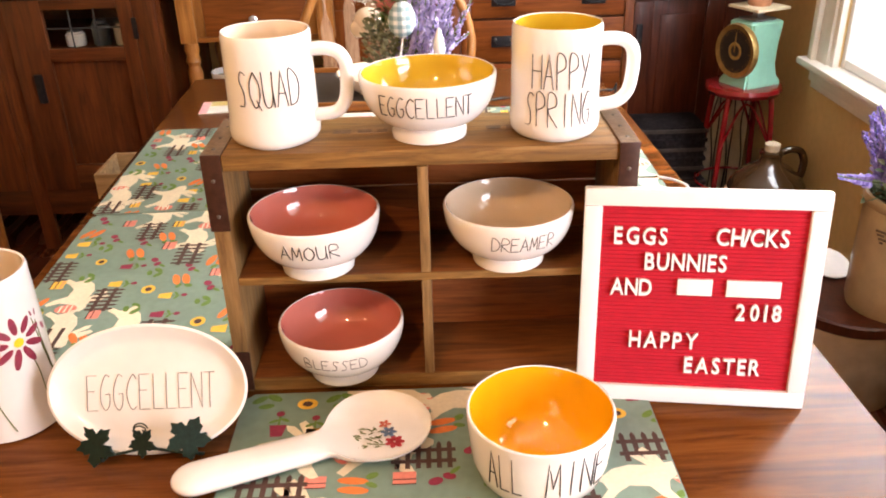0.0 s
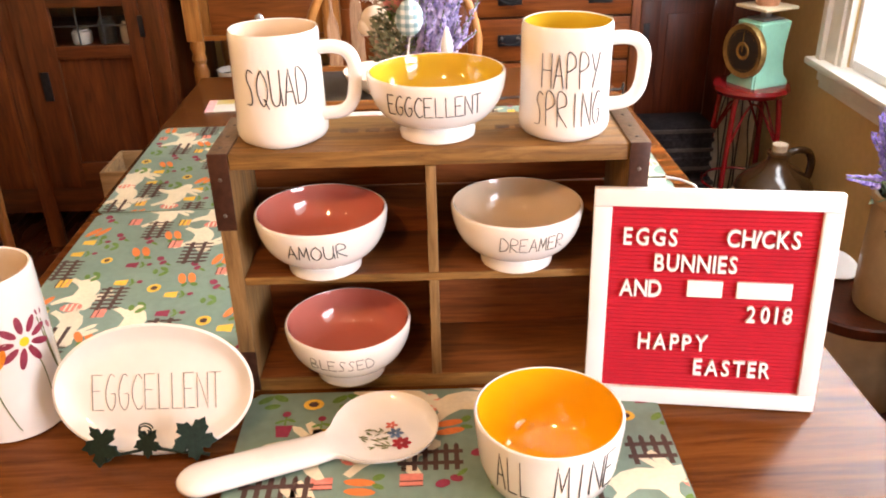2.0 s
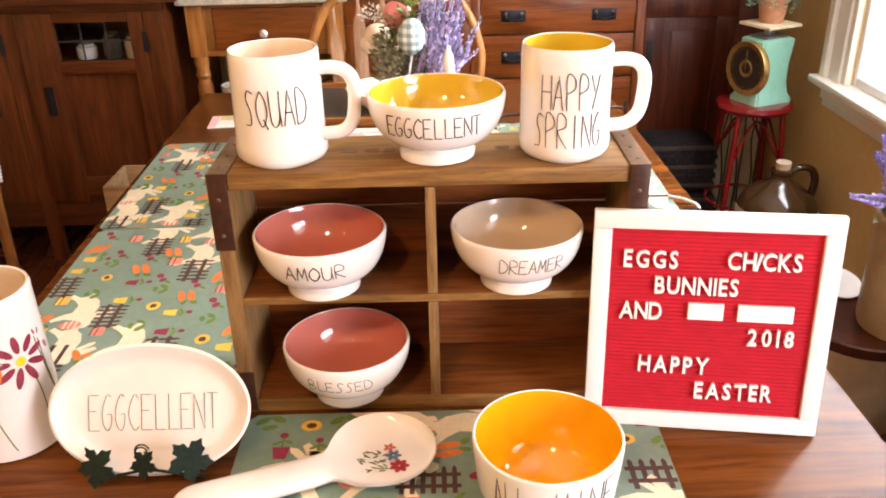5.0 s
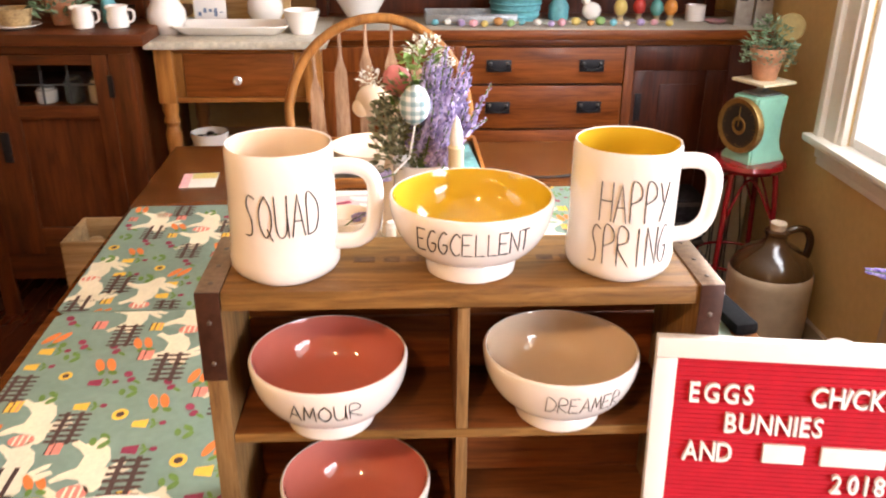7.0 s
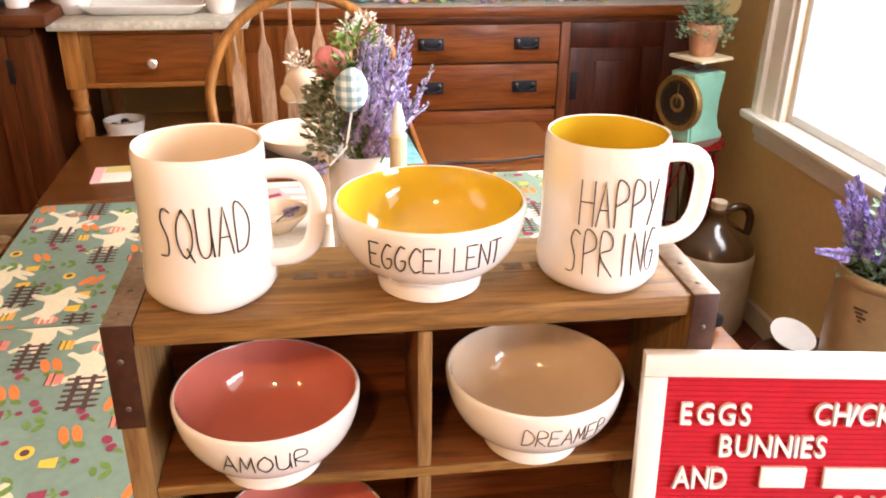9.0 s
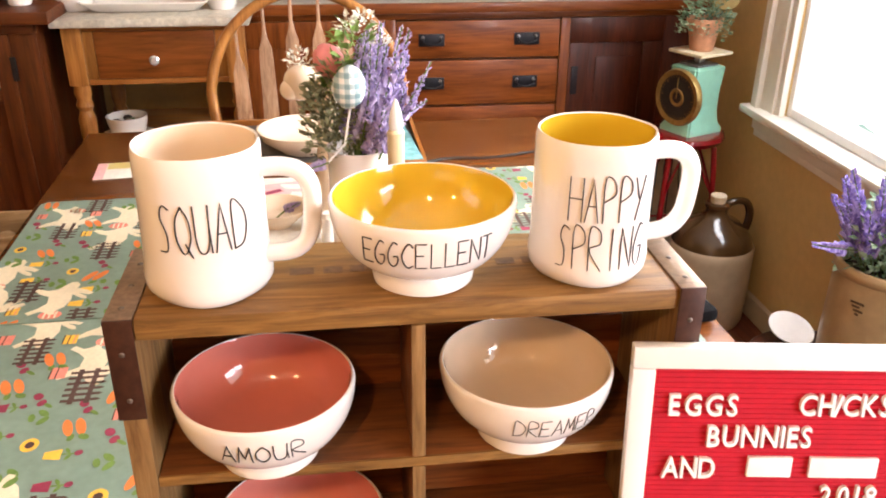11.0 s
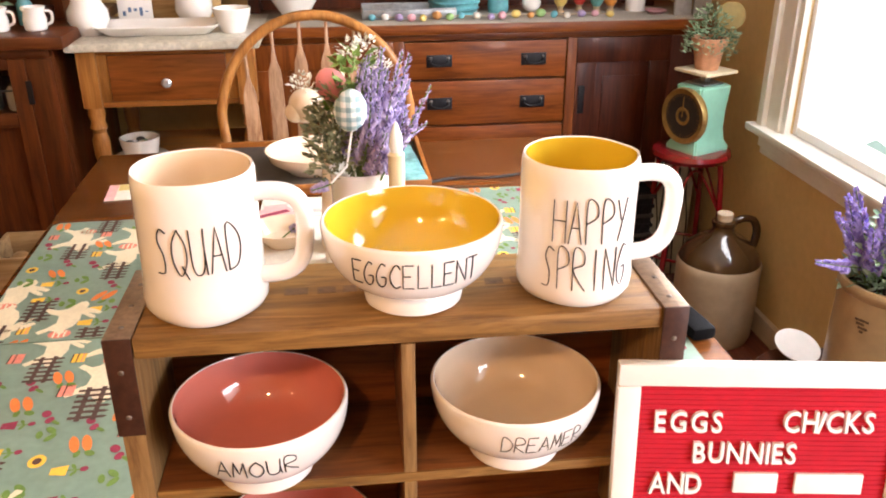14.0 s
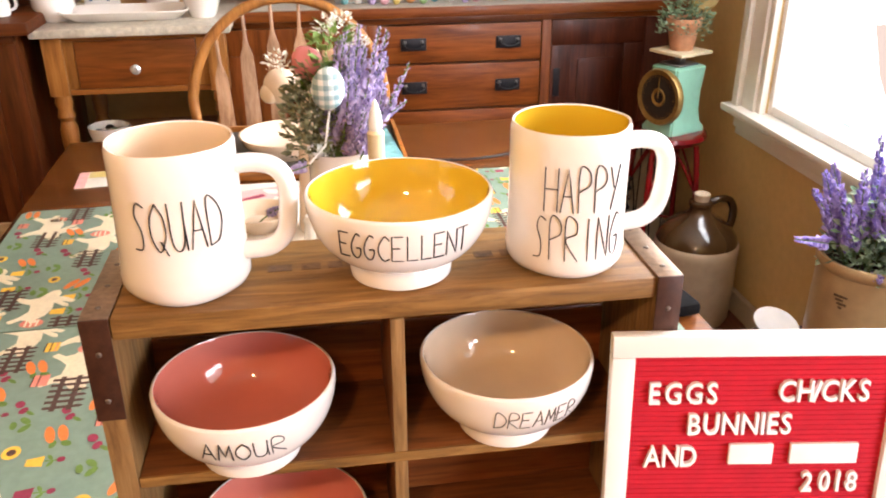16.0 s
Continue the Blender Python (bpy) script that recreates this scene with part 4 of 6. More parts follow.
# both doors are one cherry; the right one's shade is in its colour
for x0, x1 in ((-0.329, 0.134), (0.7735, 1.109)):
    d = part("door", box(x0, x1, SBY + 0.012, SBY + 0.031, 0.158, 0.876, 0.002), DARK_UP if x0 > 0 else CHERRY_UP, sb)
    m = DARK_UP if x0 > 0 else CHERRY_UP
    part("door_rail", box(x0, x1, SBY + 0.0, SBY + 0.0118, 0.79, 0.876, 0.002), m, d)
    part("door_rail", box(x0, x1, SBY + 0.0, SBY + 0.0118, 0.158, 0.25, 0.002), m, d)
    part("door_stile", box(x0, x0 + 0.07, SBY + 0.0, SBY + 0.0118, 0.2505, 0.7895, 0.002), m, d)
    part("door_stile", box(x1 - 0.07, x1, SBY + 0.0, SBY + 0.0118, 0.2505, 0.7895, 0.002), m, d)
    if x0 > 0:
        part("latch", box(0.784, 0.808, SBY - 0.006, SBY, 0.61, 0.71, 0.003), BLACK_IRON, d, "black iron latch plate")
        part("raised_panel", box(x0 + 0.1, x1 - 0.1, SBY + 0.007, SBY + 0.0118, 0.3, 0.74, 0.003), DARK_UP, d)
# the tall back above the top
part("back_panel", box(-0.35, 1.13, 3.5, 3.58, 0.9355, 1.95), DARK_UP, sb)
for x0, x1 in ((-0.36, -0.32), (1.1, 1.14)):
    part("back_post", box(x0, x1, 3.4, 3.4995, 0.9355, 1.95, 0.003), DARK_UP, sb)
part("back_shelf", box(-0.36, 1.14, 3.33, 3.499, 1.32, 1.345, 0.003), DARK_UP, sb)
LACE = cloth("cream_linen", (0.7, 0.66, 0.58), 500)
DOILY_Z = 0.9375
runner = thing("dresser_scarf", (0, 0, 0), "cream linen dresser scarf on the sideboard", "scarf")
SCARF = cloth("oatmeal_linen", (0.4, 0.36, 0.3), 500)
part("linen", box(-0.36, 1.255, SBY - 0.02, 3.4, 0.9352, DOILY_Z, 0.0008), SCARF, runner)

# ---- things on the sideboard ----
PASTEL = [plain("pastel_" + n, c, 0.35, 0.06, 80, 0.0, 0.0, 0.3) for n, c in (("yellow", (0.58, 0.45, 0.13)), ("aqua", (0.12, 0.36, 0.42)), ("pink", (0.55, 0.28, 0.32)), ("green", (0.25, 0.42, 0.16)), ("lilac", (0.32, 0.24, 0.42)), ("orange", (0.55, 0.26, 0.08)), ("white", (0.58, 0.55, 0.5)))]
TWINE = plain("twine", (0.4, 0.3, 0.18), 0.9, 0.2, 300, 0.2)
garland = thing("egg_garland", (0, 0, 0), "garland of pastel plastic eggs along the sideboard's front", "garland")
rng = random.Random(21)
last = []
x = 0.07
k = 0
while x < 0.9:
    r = rng.uniform(0.0105, 0.0155)
    y = SBY + 0.03 + rng.uniform(0, 0.05)
    part("egg", ball(r, (x, y, DOILY_Z + r * 0.97), (1.25, 1, 1), m=Matrix.Rotation(rng.uniform(-0.8, 0.8), 4, "Z")), PASTEL[(k * 5 + 1) % 7], garland)
    last.append((x, y, DOILY_Z + r))
    x += rng.uniform(0.034, 0.056)
    k += 1
part("string", tube(last, 0.0014, 5), TWINE, garland)
BLUE_TIN = plain("aqua_tin_paint", (0.12, 0.36, 0.4), 0.45, 0.2, 60, 0.1)
ZINC = plain("galvanised_zinc", (0.38, 0.4, 0.42), 0.35, 0.25, 50, 0.1, 0.7)
tray = thing("zinc_tray", (0.19, 3.27, DOILY_Z), "galvanised metal tray with pastel eggs beside it", "tray")
part("bottom", box(-0.15, 0.17, -0.07, 0.08, 0, 0.008, 0.002), ZINC, tray)
for y in (-0.072, 0.08):
    part("wall", box(-0.15, 0.17, y, y + 0.004, 0.004, 0.032, 0.001), ZINC, tray)
    part("wire", tube([(-0.15, y - 0.002, 0.034), (0.17, y - 0.002, 0.034)], 0.0035, 8), ZINC, tray)
for x in (-0.152, 0.168):
    part("wall", box(x, x + 0.004, -0.07, 0.08, 0.004, 0.032, 0.001), ZINC, tray)
pail = thing("aqua_basket", (0.37, 3.33, DOILY_Z), "aqua woven Easter basket", "basket")
part("body", lathe([(0, 0.003), (0.075, 0.002), (0.08, 0.0), (0.092, 0.05), (0.098, 0.1), (0.1, 0.103), (0.094, 0.101), (0.085, 0.03), (0, 0.015)], 32), BLUE_TIN, pail)
for z in (0.02, 0.04, 0.06, 0.08):
    part("weave_band", lathe([(0.0815 + z * 0.18, z - 0.006), (0.0865 + z * 0.18, z), (0.0815 + z * 0.18, z + 0.006)], 32), BLUE_TIN, pail)


def turned(name, at, profile, mat, label, category, seg=28, group=""):
    ob = thing(name, at, label, category, group)
    part("body", lathe(profile, seg), mat, ob)
    return ob


turned("white_basin", (-0.19, 3.27, DOILY_Z), [(0, 0.002), (0.035, 0.0), (0.04, 0.008), (0.06, 0.035), (0.085, 0.075), (0.1, 0.1), (0.097, 0.1), (0.06, 0.045), (0, 0.02)], WHITE_GLAZE, "white ceramic basin on the sideboard", "basin")
AMBER = plain("amber_glass", (0.62, 0.25, 0.05), 0.12, 0.15, 60, 0.0, 0.0, 0.6)
turned("glass_bottle", (0.53, 3.33, DOILY_Z), [(0, 0), (0.035, 0), (0.038, 0.01), (0.036, 0.05), (0.012, 0.085), (0.012, 0.14), (0.015, 0.145), (0, 0.145)], BLUE_TIN, "aqua glass bottle on the sideboard", "bottle")
fig = solid("bird_figurine", ball(0.03, (0, 0, 0.036), (1.2, 0.85, 1.1), ball(0.018, (-0.022, 0, 0.075), (1, 0.9, 1.1))), WHITE_GLAZE, "plain white ceramic bird figurine on the sideboard", "figurine")
fig.location = (0.645, 3.3, DOILY_Z - 0.002)
for x, y, mat_, lab in ((0.752, 3.3, PASTEL[0], "yellow"), (0.83, 3.33, plain("red_glass", (0.5, 0.04, 0.03), 0.1, 0.1, 60, 0, 0, 0.6), "red"), (0.88, 3.28, plain("teal_glass", (0.1, 0.3, 0.28), 0.1, 0.1, 60, 0, 0, 0.6), "teal"), (0.935, 3.29, AMBER, "amber")):
    e = thing("glass_egg", (x, y, DOILY_Z), "shiny " + lab + " glass egg on a small foot", "egg", "glass eggs on the sideboard")
    part("foot", lathe([(0, 0), (0.016, 0), (0.01, 0.012), (0.014, 0.022), (0, 0.022)], 20), TWINE, e)
    part("shell", lathe([(0, 0.018), (0.014, 0.021), (0.023, 0.035), (0.025, 0.048), (0.019, 0.066), (0.009, 0.076), (0, 0.078)], 24), mat_, e)
jar = turned("candle_jar", (1.03, 3.3, DOILY_Z), [(0, 0), (0.034, 0), (0.036, 0.004), (0.036, 0.055), (0.033, 0.056), (0.032, 0.04), (0, 0.04)], WHITE_GLAZE, "small white candle jar on the sideboard", "candle jar")
turned("trinket_dish", (1.08, 3.22, DOILY_Z), [(0, 0.001), (0.02, 0.0), (0.04, 0.012), (0.038, 0.013), (0, 0.005)], PASTEL[2], "small pink trinket dish on the sideboard", "dish")
SIGN_WOOD = plain("grey_washed_wood", (0.42, 0.4, 0.37), 0.8, 0.2, 40, 0.2)
sign = thing("wooden_sign", (1.18, 3.17, DOILY_Z), "grey-washed wooden plank sign with dark letters", "sign")
for k, x in enumerate((-0.05, 0.02)):
    part("plank", box(x, x + 0.062, 0, 0.014, 0, 0.2, 0.002), SIGN_WOOD, sign)
me, w = glyph("E", 0.062, 0.003)
me.materials.clear()
me.materials.append(INK)
o = new("letter", me)
o.parent = sign
o.location = (-0.04, 0.0002, 0.085)
for k in range(2):
    part("letter_bar", box(0.033 + k * 0.022, 0.043 + k * 0.022, -0.002, 0.0, 0.085, 0.147), INK, sign)

# ---- stack of dark baskets before the sideboard ----
WICKER = plain("dark_wicker", (0.02, 0.016, 0.017), 0.95, 0.5, 90, 0.6)
WICKER.node_tree.nodes["Principled BSDF"].inputs["Specular IOR Level"].default_value = 0.08
for z, s in ((0.0, 1.0), (0.2, 0.93)):
    bk = thing("dark_basket", (0.87, 2.985, z), "dark woven storage basket stacked before the sideboard", "basket", "dark baskets")
    part("body", box(-0.16 * s, 0.16 * s, -0.1 * s, 0.1 * s, 0.0, 0.185, 0.02), WICKER, bk)
    for q in range(5):
        part("band", box(-0.163 * s, 0.163 * s, -0.103 * s, 0.103 * s, 0.015 + q * 0.036, 0.03 + q * 0.036, 0.004), WICKER if q % 2 else plain("brown_wicker", (0.035, 0.024, 0.018), 0.95, 0.4, 90, 0.5), bk)

# ---- washstand ----
WY = 2.9
MARBLE = plain("speckled_pale_stone", (0.62, 0.57, 0.47), 0.3, 0.28, 70, 0.05)
ws = thing("washstand", (0, 0, 0), "golden oak washstand with a drawer and speckled pale stone top", "washstand")
part("top", box(-0.853, -0.285, WY - 0.035, 3.4, 0.913, 0.938, 0.006), MARBLE, ws, "speckled pale stone top")
for x in (-0.805, -0.335):
    for y in (WY + 0.028, 3.36):
        lg = part("leg", box(x - 0.028, x + 0.028, y - 0.028, y + 0.028, 0.735, 0.9125, 0.003), OAK, ws)
        part("turning", lathe([(0, 0), (0.018, 0), (0.022, 0.02), (0.017, 0.06), (0.024, 0.2), (0.026, 0.45), (0.02, 0.52), (0.027, 0.535), (0.02, 0.55), (0.026, 0.58), (0.027, 0.63), (0.019, 0.655), (0.027, 0.67), (0.021, 0.69), (0.027, 0.71), (0.024, 0.7345), (0, 0.7345)], 20, m=Matrix.Translation((x, y, 0))), OAK, lg)
part("side_apron", box(-0.79, -0.776, WY + 0.057, 3.331, 0.735, 0.9125), OAK_X, ws)
part("side_apron", box(-0.364, -0.35, WY + 0.057, 3.331, 0.735, 0.9125), OAK_X, ws)
part("rail", box(-0.7765, -0.3635, WY + 0.012, WY + 0.04, 0.735, 0.752, 0.002), OAK_X, ws)
part("rail", box(-0.7765, -0.3635, WY + 0.012, WY + 0.04, 0.896, 0.9125, 0.002), OAK_X, ws)
dr = part("drawer", box(-0.745, -0.395, WY + 0.008, WY + 0.04, 0.7535, 0.8945, 0.004), DRAWER_OAK, ws)
for x0, x1 in ((-0.7765, -0.746), (-0.394, -0.3635)):
    part("stile", box(x0, x1, WY + 0.012, WY + 0.04, 0.7525, 0.8955, 0.002), OAK, ws)
KNOB = material("clear_glass_knob", (0.85, 0.86, 0.88), 0.08, 0.6)
part("knob", lathe([(0, 0), (0.006, 0), (0.006, 0.012), (0.014, 0.016), (0.015, 0.024), (0.009, 0.03), (0, 0.031)], 16, m=pose(-0.574, WY + 0.008, 0.812, 90, 0, 0)), KNOB, dr, "clear glass knob")
part("shelf", box(-0.775, -0.365, WY + 0.03, 3.33, 0.522, 0.542, 0.003), OAK_X, ws)

WS = 0.938
pitcher = thing("pitcher_vase", (-0.81, 3.03, WS), "round white pitcher holding stems on the washstand", "pitcher")
part("body", lathe([(0, 0.002), (0.035, 0), (0.045, 0.01), (0.062, 0.045), (0.06, 0.075), (0.045, 0.1), (0.042, 0.12), (0.05, 0.14), (0.047, 0.14), (0.038, 0.115), (0, 0.1)], 36), WHITE_GLAZE, pitcher)
STEM = plain("stem_green", (0.12, 0.2, 0.05), 0.6, 0.2, 90, 0.0)
for k in range(5):
    part("stem", tube([(0.01 * k - 0.02, 0, 0.1), (0.03 * (k - 2), 0.01, 0.2), (0.05 * (k - 2), 0.0, 0.27)], (0.0025, 0.0015), 5), STEM, pitcher)
def tray_ring(w, d, c, z):
    out = []
    for sx, sy, a0 in ((1, 1, 0), (-1, 1, 90), (-1, -1, 180), (1, -1, 270)):
        for k in range(5):
            a = radians(a0 + k * 22.5)
            out.append((sx * (w - c) + c * math.cos(a), sy * (d - c) + c * math.sin(a), z))
    return out


platter = thing("white_platter", (-0.6, 3.03, WS), "long white ceramic tray with flared rim on the washstand", "platter")
part("dish", shell([tray_ring(0.14, 0.05, 0.02, 0.0), tray_ring(0.155, 0.062, 0.025, 0.004), tray_ring(0.188, 0.088, 0.03, 0.03), tray_ring(0.186, 0.086, 0.029, 0.033), tray_ring(0.152, 0.058, 0.024, 0.009), tray_ring(0.14, 0.05, 0.02, 0.007)]), WHITE_GLAZE, platter)
pot = turned("lidded_pot", (-0.52, 3.23, WS), [(0, 0.001), (0.04, 0), (0.045, 0.006), (0.062, 0.04), (0.06, 0.075), (0.045, 0.1), (0.048, 0.106), (0.02, 0.125), (0.01, 0.145), (0, 0.148)], WHITE_GLAZE, "white lidded pot with a yellow spot on the washstand", "pot")
part("painted_spot", ball(0.012, (-0.006, -0.0565, 0.055), (1, 0.3, 1.1)), YELLOW_P, pot)
card = thing("painted_tile", (-0.705, 3.2, WS), "white tile with small blue marks, standing on the washstand", "tile")
part("face", box(-0.055, 0.055, 0, 0.008, 0, 0.12, 0.002), WHITE_GLAZE, card)
for k in range(5):
    part("blue_mark", box(-0.04 + k * 0.018, -0.03 + k * 0.018, -0.001, 0.0003, 0.03 + 0.012 * (k % 3), 0.045 + 0.012 * (k % 2)), BLUE_P, card)
bd = thing("bread_board", (-0.575, 3.33, WS), "pale knotty pine board leaning behind the platter", "board")
part("plank", box(-0.12, 0.13, 0, 0.018, 0, 0.17, 0.006), wood("pale_pine", (0.35, 0.2, 0.08), (0.55, 0.37, 0.17), (0.66, 0.48, 0.26), "x", 0.5), bd)
turned("enamel_bowl", (-0.375, 3.03, WS), [(0, 0.001), (0.035, 0), (0.04, 0.006), (0.055, 0.05), (0.06, 0.075), (0.057, 0.075), (0.045, 0.02), (0, 0.012)], WHITE_GLAZE, "white enamel bowl at the washstand's corner", "bowl")

# ---- oak cupboard ----
KX0, KX1, KY = -1.98, -0.885, 2.85
cb = thing("oak_cupboard", (0, 0, 0), "dark oak kitchen cupboard with leaded glass doors and thick counter", "cupboard")
part("counter", box(KX0 - 0.03, KX1 + 0.055, KY - 0.05, 3.5, 0.935, 0.972, 0.008), CUPBOARD_X, cb)
part("counter_rail", box(KX0, KX1, KY - 0.012, KY + 0.02, 0.905, 0.9345, 0.004), CUPBOARD_X, cb)
part("side", box(KX1 - 0.02, KX1, KY + 0.022, 3.48, 0.1, 0.9345), CUPBOARD, cb)
part("side", box(KX0, KX0 + 0.02, KY + 0.022, 3.48, 0.1, 0.9345), CUPBOARD, cb)
part("back", box(KX0 + 0.021, KX1 - 0.021, 3.46, 3.48, 0.1, 0.93), CUPBOARD, cb)
part("floor_board", box(KX0 + 0.021, KX1 - 0.021, KY + 0.03, 3.459, 0.2, 0.22), CUPBOARD, cb)
part("inner_shelf", box(KX0 + 0.021, KX1 - 0.021, KY + 0.06, 3.459, 0.71, 0.728), CUPBOARD, cb)
for x0, x1 in ((KX1 - 0.075, KX1), (-1.44, -1.385), (KX0, KX0 + 0.075)):
    part("stile", box(x0, x1, KY, KY + 0.021, 0.0, 0.9045, 0.002), CUPBOARD, cb)
part("plinth_rail", box(KX0 + 0.0755, KX1 - 0.0755, KY + 0.003, KY + 0.021, 0.14, 0.235, 0.003), CUPBOARD_X, cb)
LEAD = plain("lead_came", (0.08, 0.08, 0.085), 0.4, 0.2, 90, 0.0, 0.7)
DIM_GLASS = material("old_glass", (0.9, 0.93, 0.92), 0.03)
DIM_GLASS.node_tree.nodes["Principled BSDF"].inputs["Transmission Weight"].default_value = 1.0
DIM_GLASS.node_tree.nodes["Principled BSDF"].inputs["IOR"].default_value = 1.2
for x0, x1, hinge in ((-1.384, -0.961, 1), (-1.9, -1.441, -1)):
    gx0, gx1, gz0, gz1 = x0 + 0.125, x1 - 0.048, 0.744, 0.872
    if hinge < 0:
        gx0, gx1 = x0 + 0.048, x1 - 0.125
    d = part("door", box(x0, gx0, KY - 0.006, KY + 0.0205, 0.237, 0.9035, 0.003), CUPBOARD, cb)
    part("door_stile", box(gx1, x1, KY - 0.006, KY + 0.0205, 0.237, 0.9035, 0.003), CUPBOARD, d)
    for z0, z1 in ((0.237, 0.33), (0.7, gz0), (gz1, 0.9035)):
        part("door_rail", box(gx0 + 0.0003, gx1 - 0.0003, KY - 0.006, KY + 0.0205, z0, z1, 0.002), CUPBOARD_X, d)
    part("panel", box(gx0 + 0.0003, gx1 - 0.0003, KY + 0.008, KY + 0.018, 0.3305, 0.6995), CUPBOARD, d)
    for k in range(1, 3):
        xx = gx0 + (gx1 - gx0) * k / 3
        part("came", box(xx - 0.002, xx + 0.002, KY + 0.006, KY + 0.012, gz0, gz1), LEAD, d)
    part("came", box(gx0, gx1, KY + 0.006, KY + 0.012, (gz0 + gz1) / 2 - 0.002, (gz0 + gz1) / 2 + 0.002), LEAD, d)
    gl = part("pane", box(gx0, gx1, KY + 0.0085, KY + 0.0105, gz0, gz1), DIM_GLASS, d)
    gl.visible_shadow = False
    lx = gx0 - 0.055 if hinge > 0 else gx1 + 0.055
    part("latch", box(lx - 0.014, lx + 0.014, KY - 0.012, KY - 0.006, 0.56, 0.66, 0.002), BLACK_IRON, d, "dark iron latch")
    part("hinge", box(x1 - 0.006, x1 + 0.01, KY - 0.01, KY - 0.0055, 0.77, 0.84, 0.001), BLACK_IRON, d)
part("upper_side", box(KX1 - 0.05, KX1 - 0.02, 3.12, 3.5, 0.9725, 1.95, 0.003), CUPBOARD, cb)
part("upper_side", box(KX0 + 0.02, KX0 + 0.05, 3.12, 3.5, 0.9725, 1.95, 0.003), CUPBOARD, cb)
part("upper_back", box(KX0 + 0.051, KX1 - 0.051, 3.46, 3.5, 0.9725, 1.95), CUPBOARD, cb)
part("upper_shelf", box(KX0 + 0.051, KX1 - 0.051, 3.14, 3.459, 1.3, 1.325, 0.003), CUPBOARD_X, cb)
# the blue jar turned dark grey: the cupboard's dimness put into its colour
SLATE_DARK = plain("dimmed_jar_grey", (0.12, 0.13, 0.13), 0.3, 0.2, 60, 0.0)
for x, r, h, m_ in ((-1.035, 0.04, 0.075, CREAM_GLAZE), (-1.12, 0.03, 0.085, SLATE_DARK), (-1.21, 0.035, 0.05, WHITE_GLAZE)):
    turned("pantry_jar", (x, 2.97, 0.728), [(0, 0.001), (r * 0.9, 0), (r, 0.006), (r, h * 0.8), (r * 0.75, h * 0.9), (r * 0.75, h), (0, h)], m_, "pantry jar behind the cupboard's leaded glass", "jar", 20, "jars in the cupboard")

CT = 0.972
for x, y in ((-1.04, 2.92), (-0.935, 2.93)):
    cr = thing("creamer", (x, y, CT), "small white fluted creamer on the oak counter", "creamer", "creamers")
    part("body", lathe([(0, 0.001), (0.028, 0), (0.032, 0.004), (0.034, 0.03), (0.03, 0.052), (0.035, 0.068), (0.033, 0.068), (0.026, 0.045), (0, 0.03)], 16, wobble=0.001, seed=x * 9), WHITE_GLAZE, cr)
    part("spout", ball(0.011, (-0.02, -0.02, 0.064), (1, 1, 0.7)), WHITE_GLAZE, cr)
    part("handle", tube(smooth_path([(0.028, 0.0, 0.055), (0.048, 0, 0.052), (0.048, 0, 0.025), (0.03, 0, 0.015)], 5), 0.0045, 8), WHITE_GLAZE, cr)
TERRACOTTA = plain("pale_terracotta", (0.55, 0.27, 0.15), 0.8, 0.2, 45, 0.2)


def leaf_mesh(n, spread, low, high, size, seed, droop=0.0):
    """A bushy crown of many small pointed leaves."""
    rg = random.Random(seed)
    b = bmesh.new()
    for _ in range(n):
        a, q = rg.uniform(0, 2 * math.pi), spread * rg.random() ** 0.6
        h = low + (high - low) * rg.random() * (1 - 0.45 * (q / spread) ** 2) - droop * (q / spread) ** 2
        c = Vector((q * math.cos(a), q * math.sin(a), h))
        d = Vector((math.cos(a) + rg.uniform(-0.8, 0.8), math.sin(a) + rg.uniform(-0.8, 0.8), rg.uniform(-0.2, 1.2))).normalized()
        s = d.cross(Vector((rg.uniform(-1, 1), rg.uniform(-1, 1), 1))).normalized()
        l = size * rg.uniform(0.6, 1.3)
        w = l * rg.uniform(0.2, 0.34)
        up = s.cross(d) * w * 0.35
        v = [b.verts.new(p) for p in (c, c + d * l * 0.45 + s * w + up, c + d * l, c + d * l * 0.45 - s * w + up, c + d * l * 0.5)]
        b.faces.new((v[0], v[1], v[4]))
        b.faces.new((v[1], v[2], v[4]))
        b.faces.new((v[2], v[3], v[4]))
        b.faces.new((v[3], v[0], v[4]))
    return b


def leafy(name, a, b_):
    m = material(name, a, 0.55)
    t, n = nodes_of(m)
    g = t.nodes.new("ShaderNodeNewGeometry")
    t.links.new(ramp(t, g.outputs["Random Per Island"], [(0.0, a), (1.0, b_)]), n.inputs["Base Color"])
    return m


LEAF_GREEN = leafy("grey_green_leaves", (0.08, 0.14, 0.06), (0.26, 0.36, 0.22))
LEAF_DARK = leafy("olive_green_leaves", (0.08, 0.12, 0.04), (0.26, 0.3, 0.16))
LILAC = leafy("lavender_florets", (0.15, 0.1, 0.48), (0.5, 0.42, 0.84))
LILAC_GREY = leafy("dusty_lavender_florets", (0.26, 0.2, 0.45), (0.55, 0.48, 0.7))
WHITE_FL = leafy("white_florets", (0.6, 0.6, 0.5), (0.8, 0.8, 0.74))
SOIL = plain("dark_soil", (0.03, 0.02, 0.014), 0.95, 0.4, 120, 0.6)


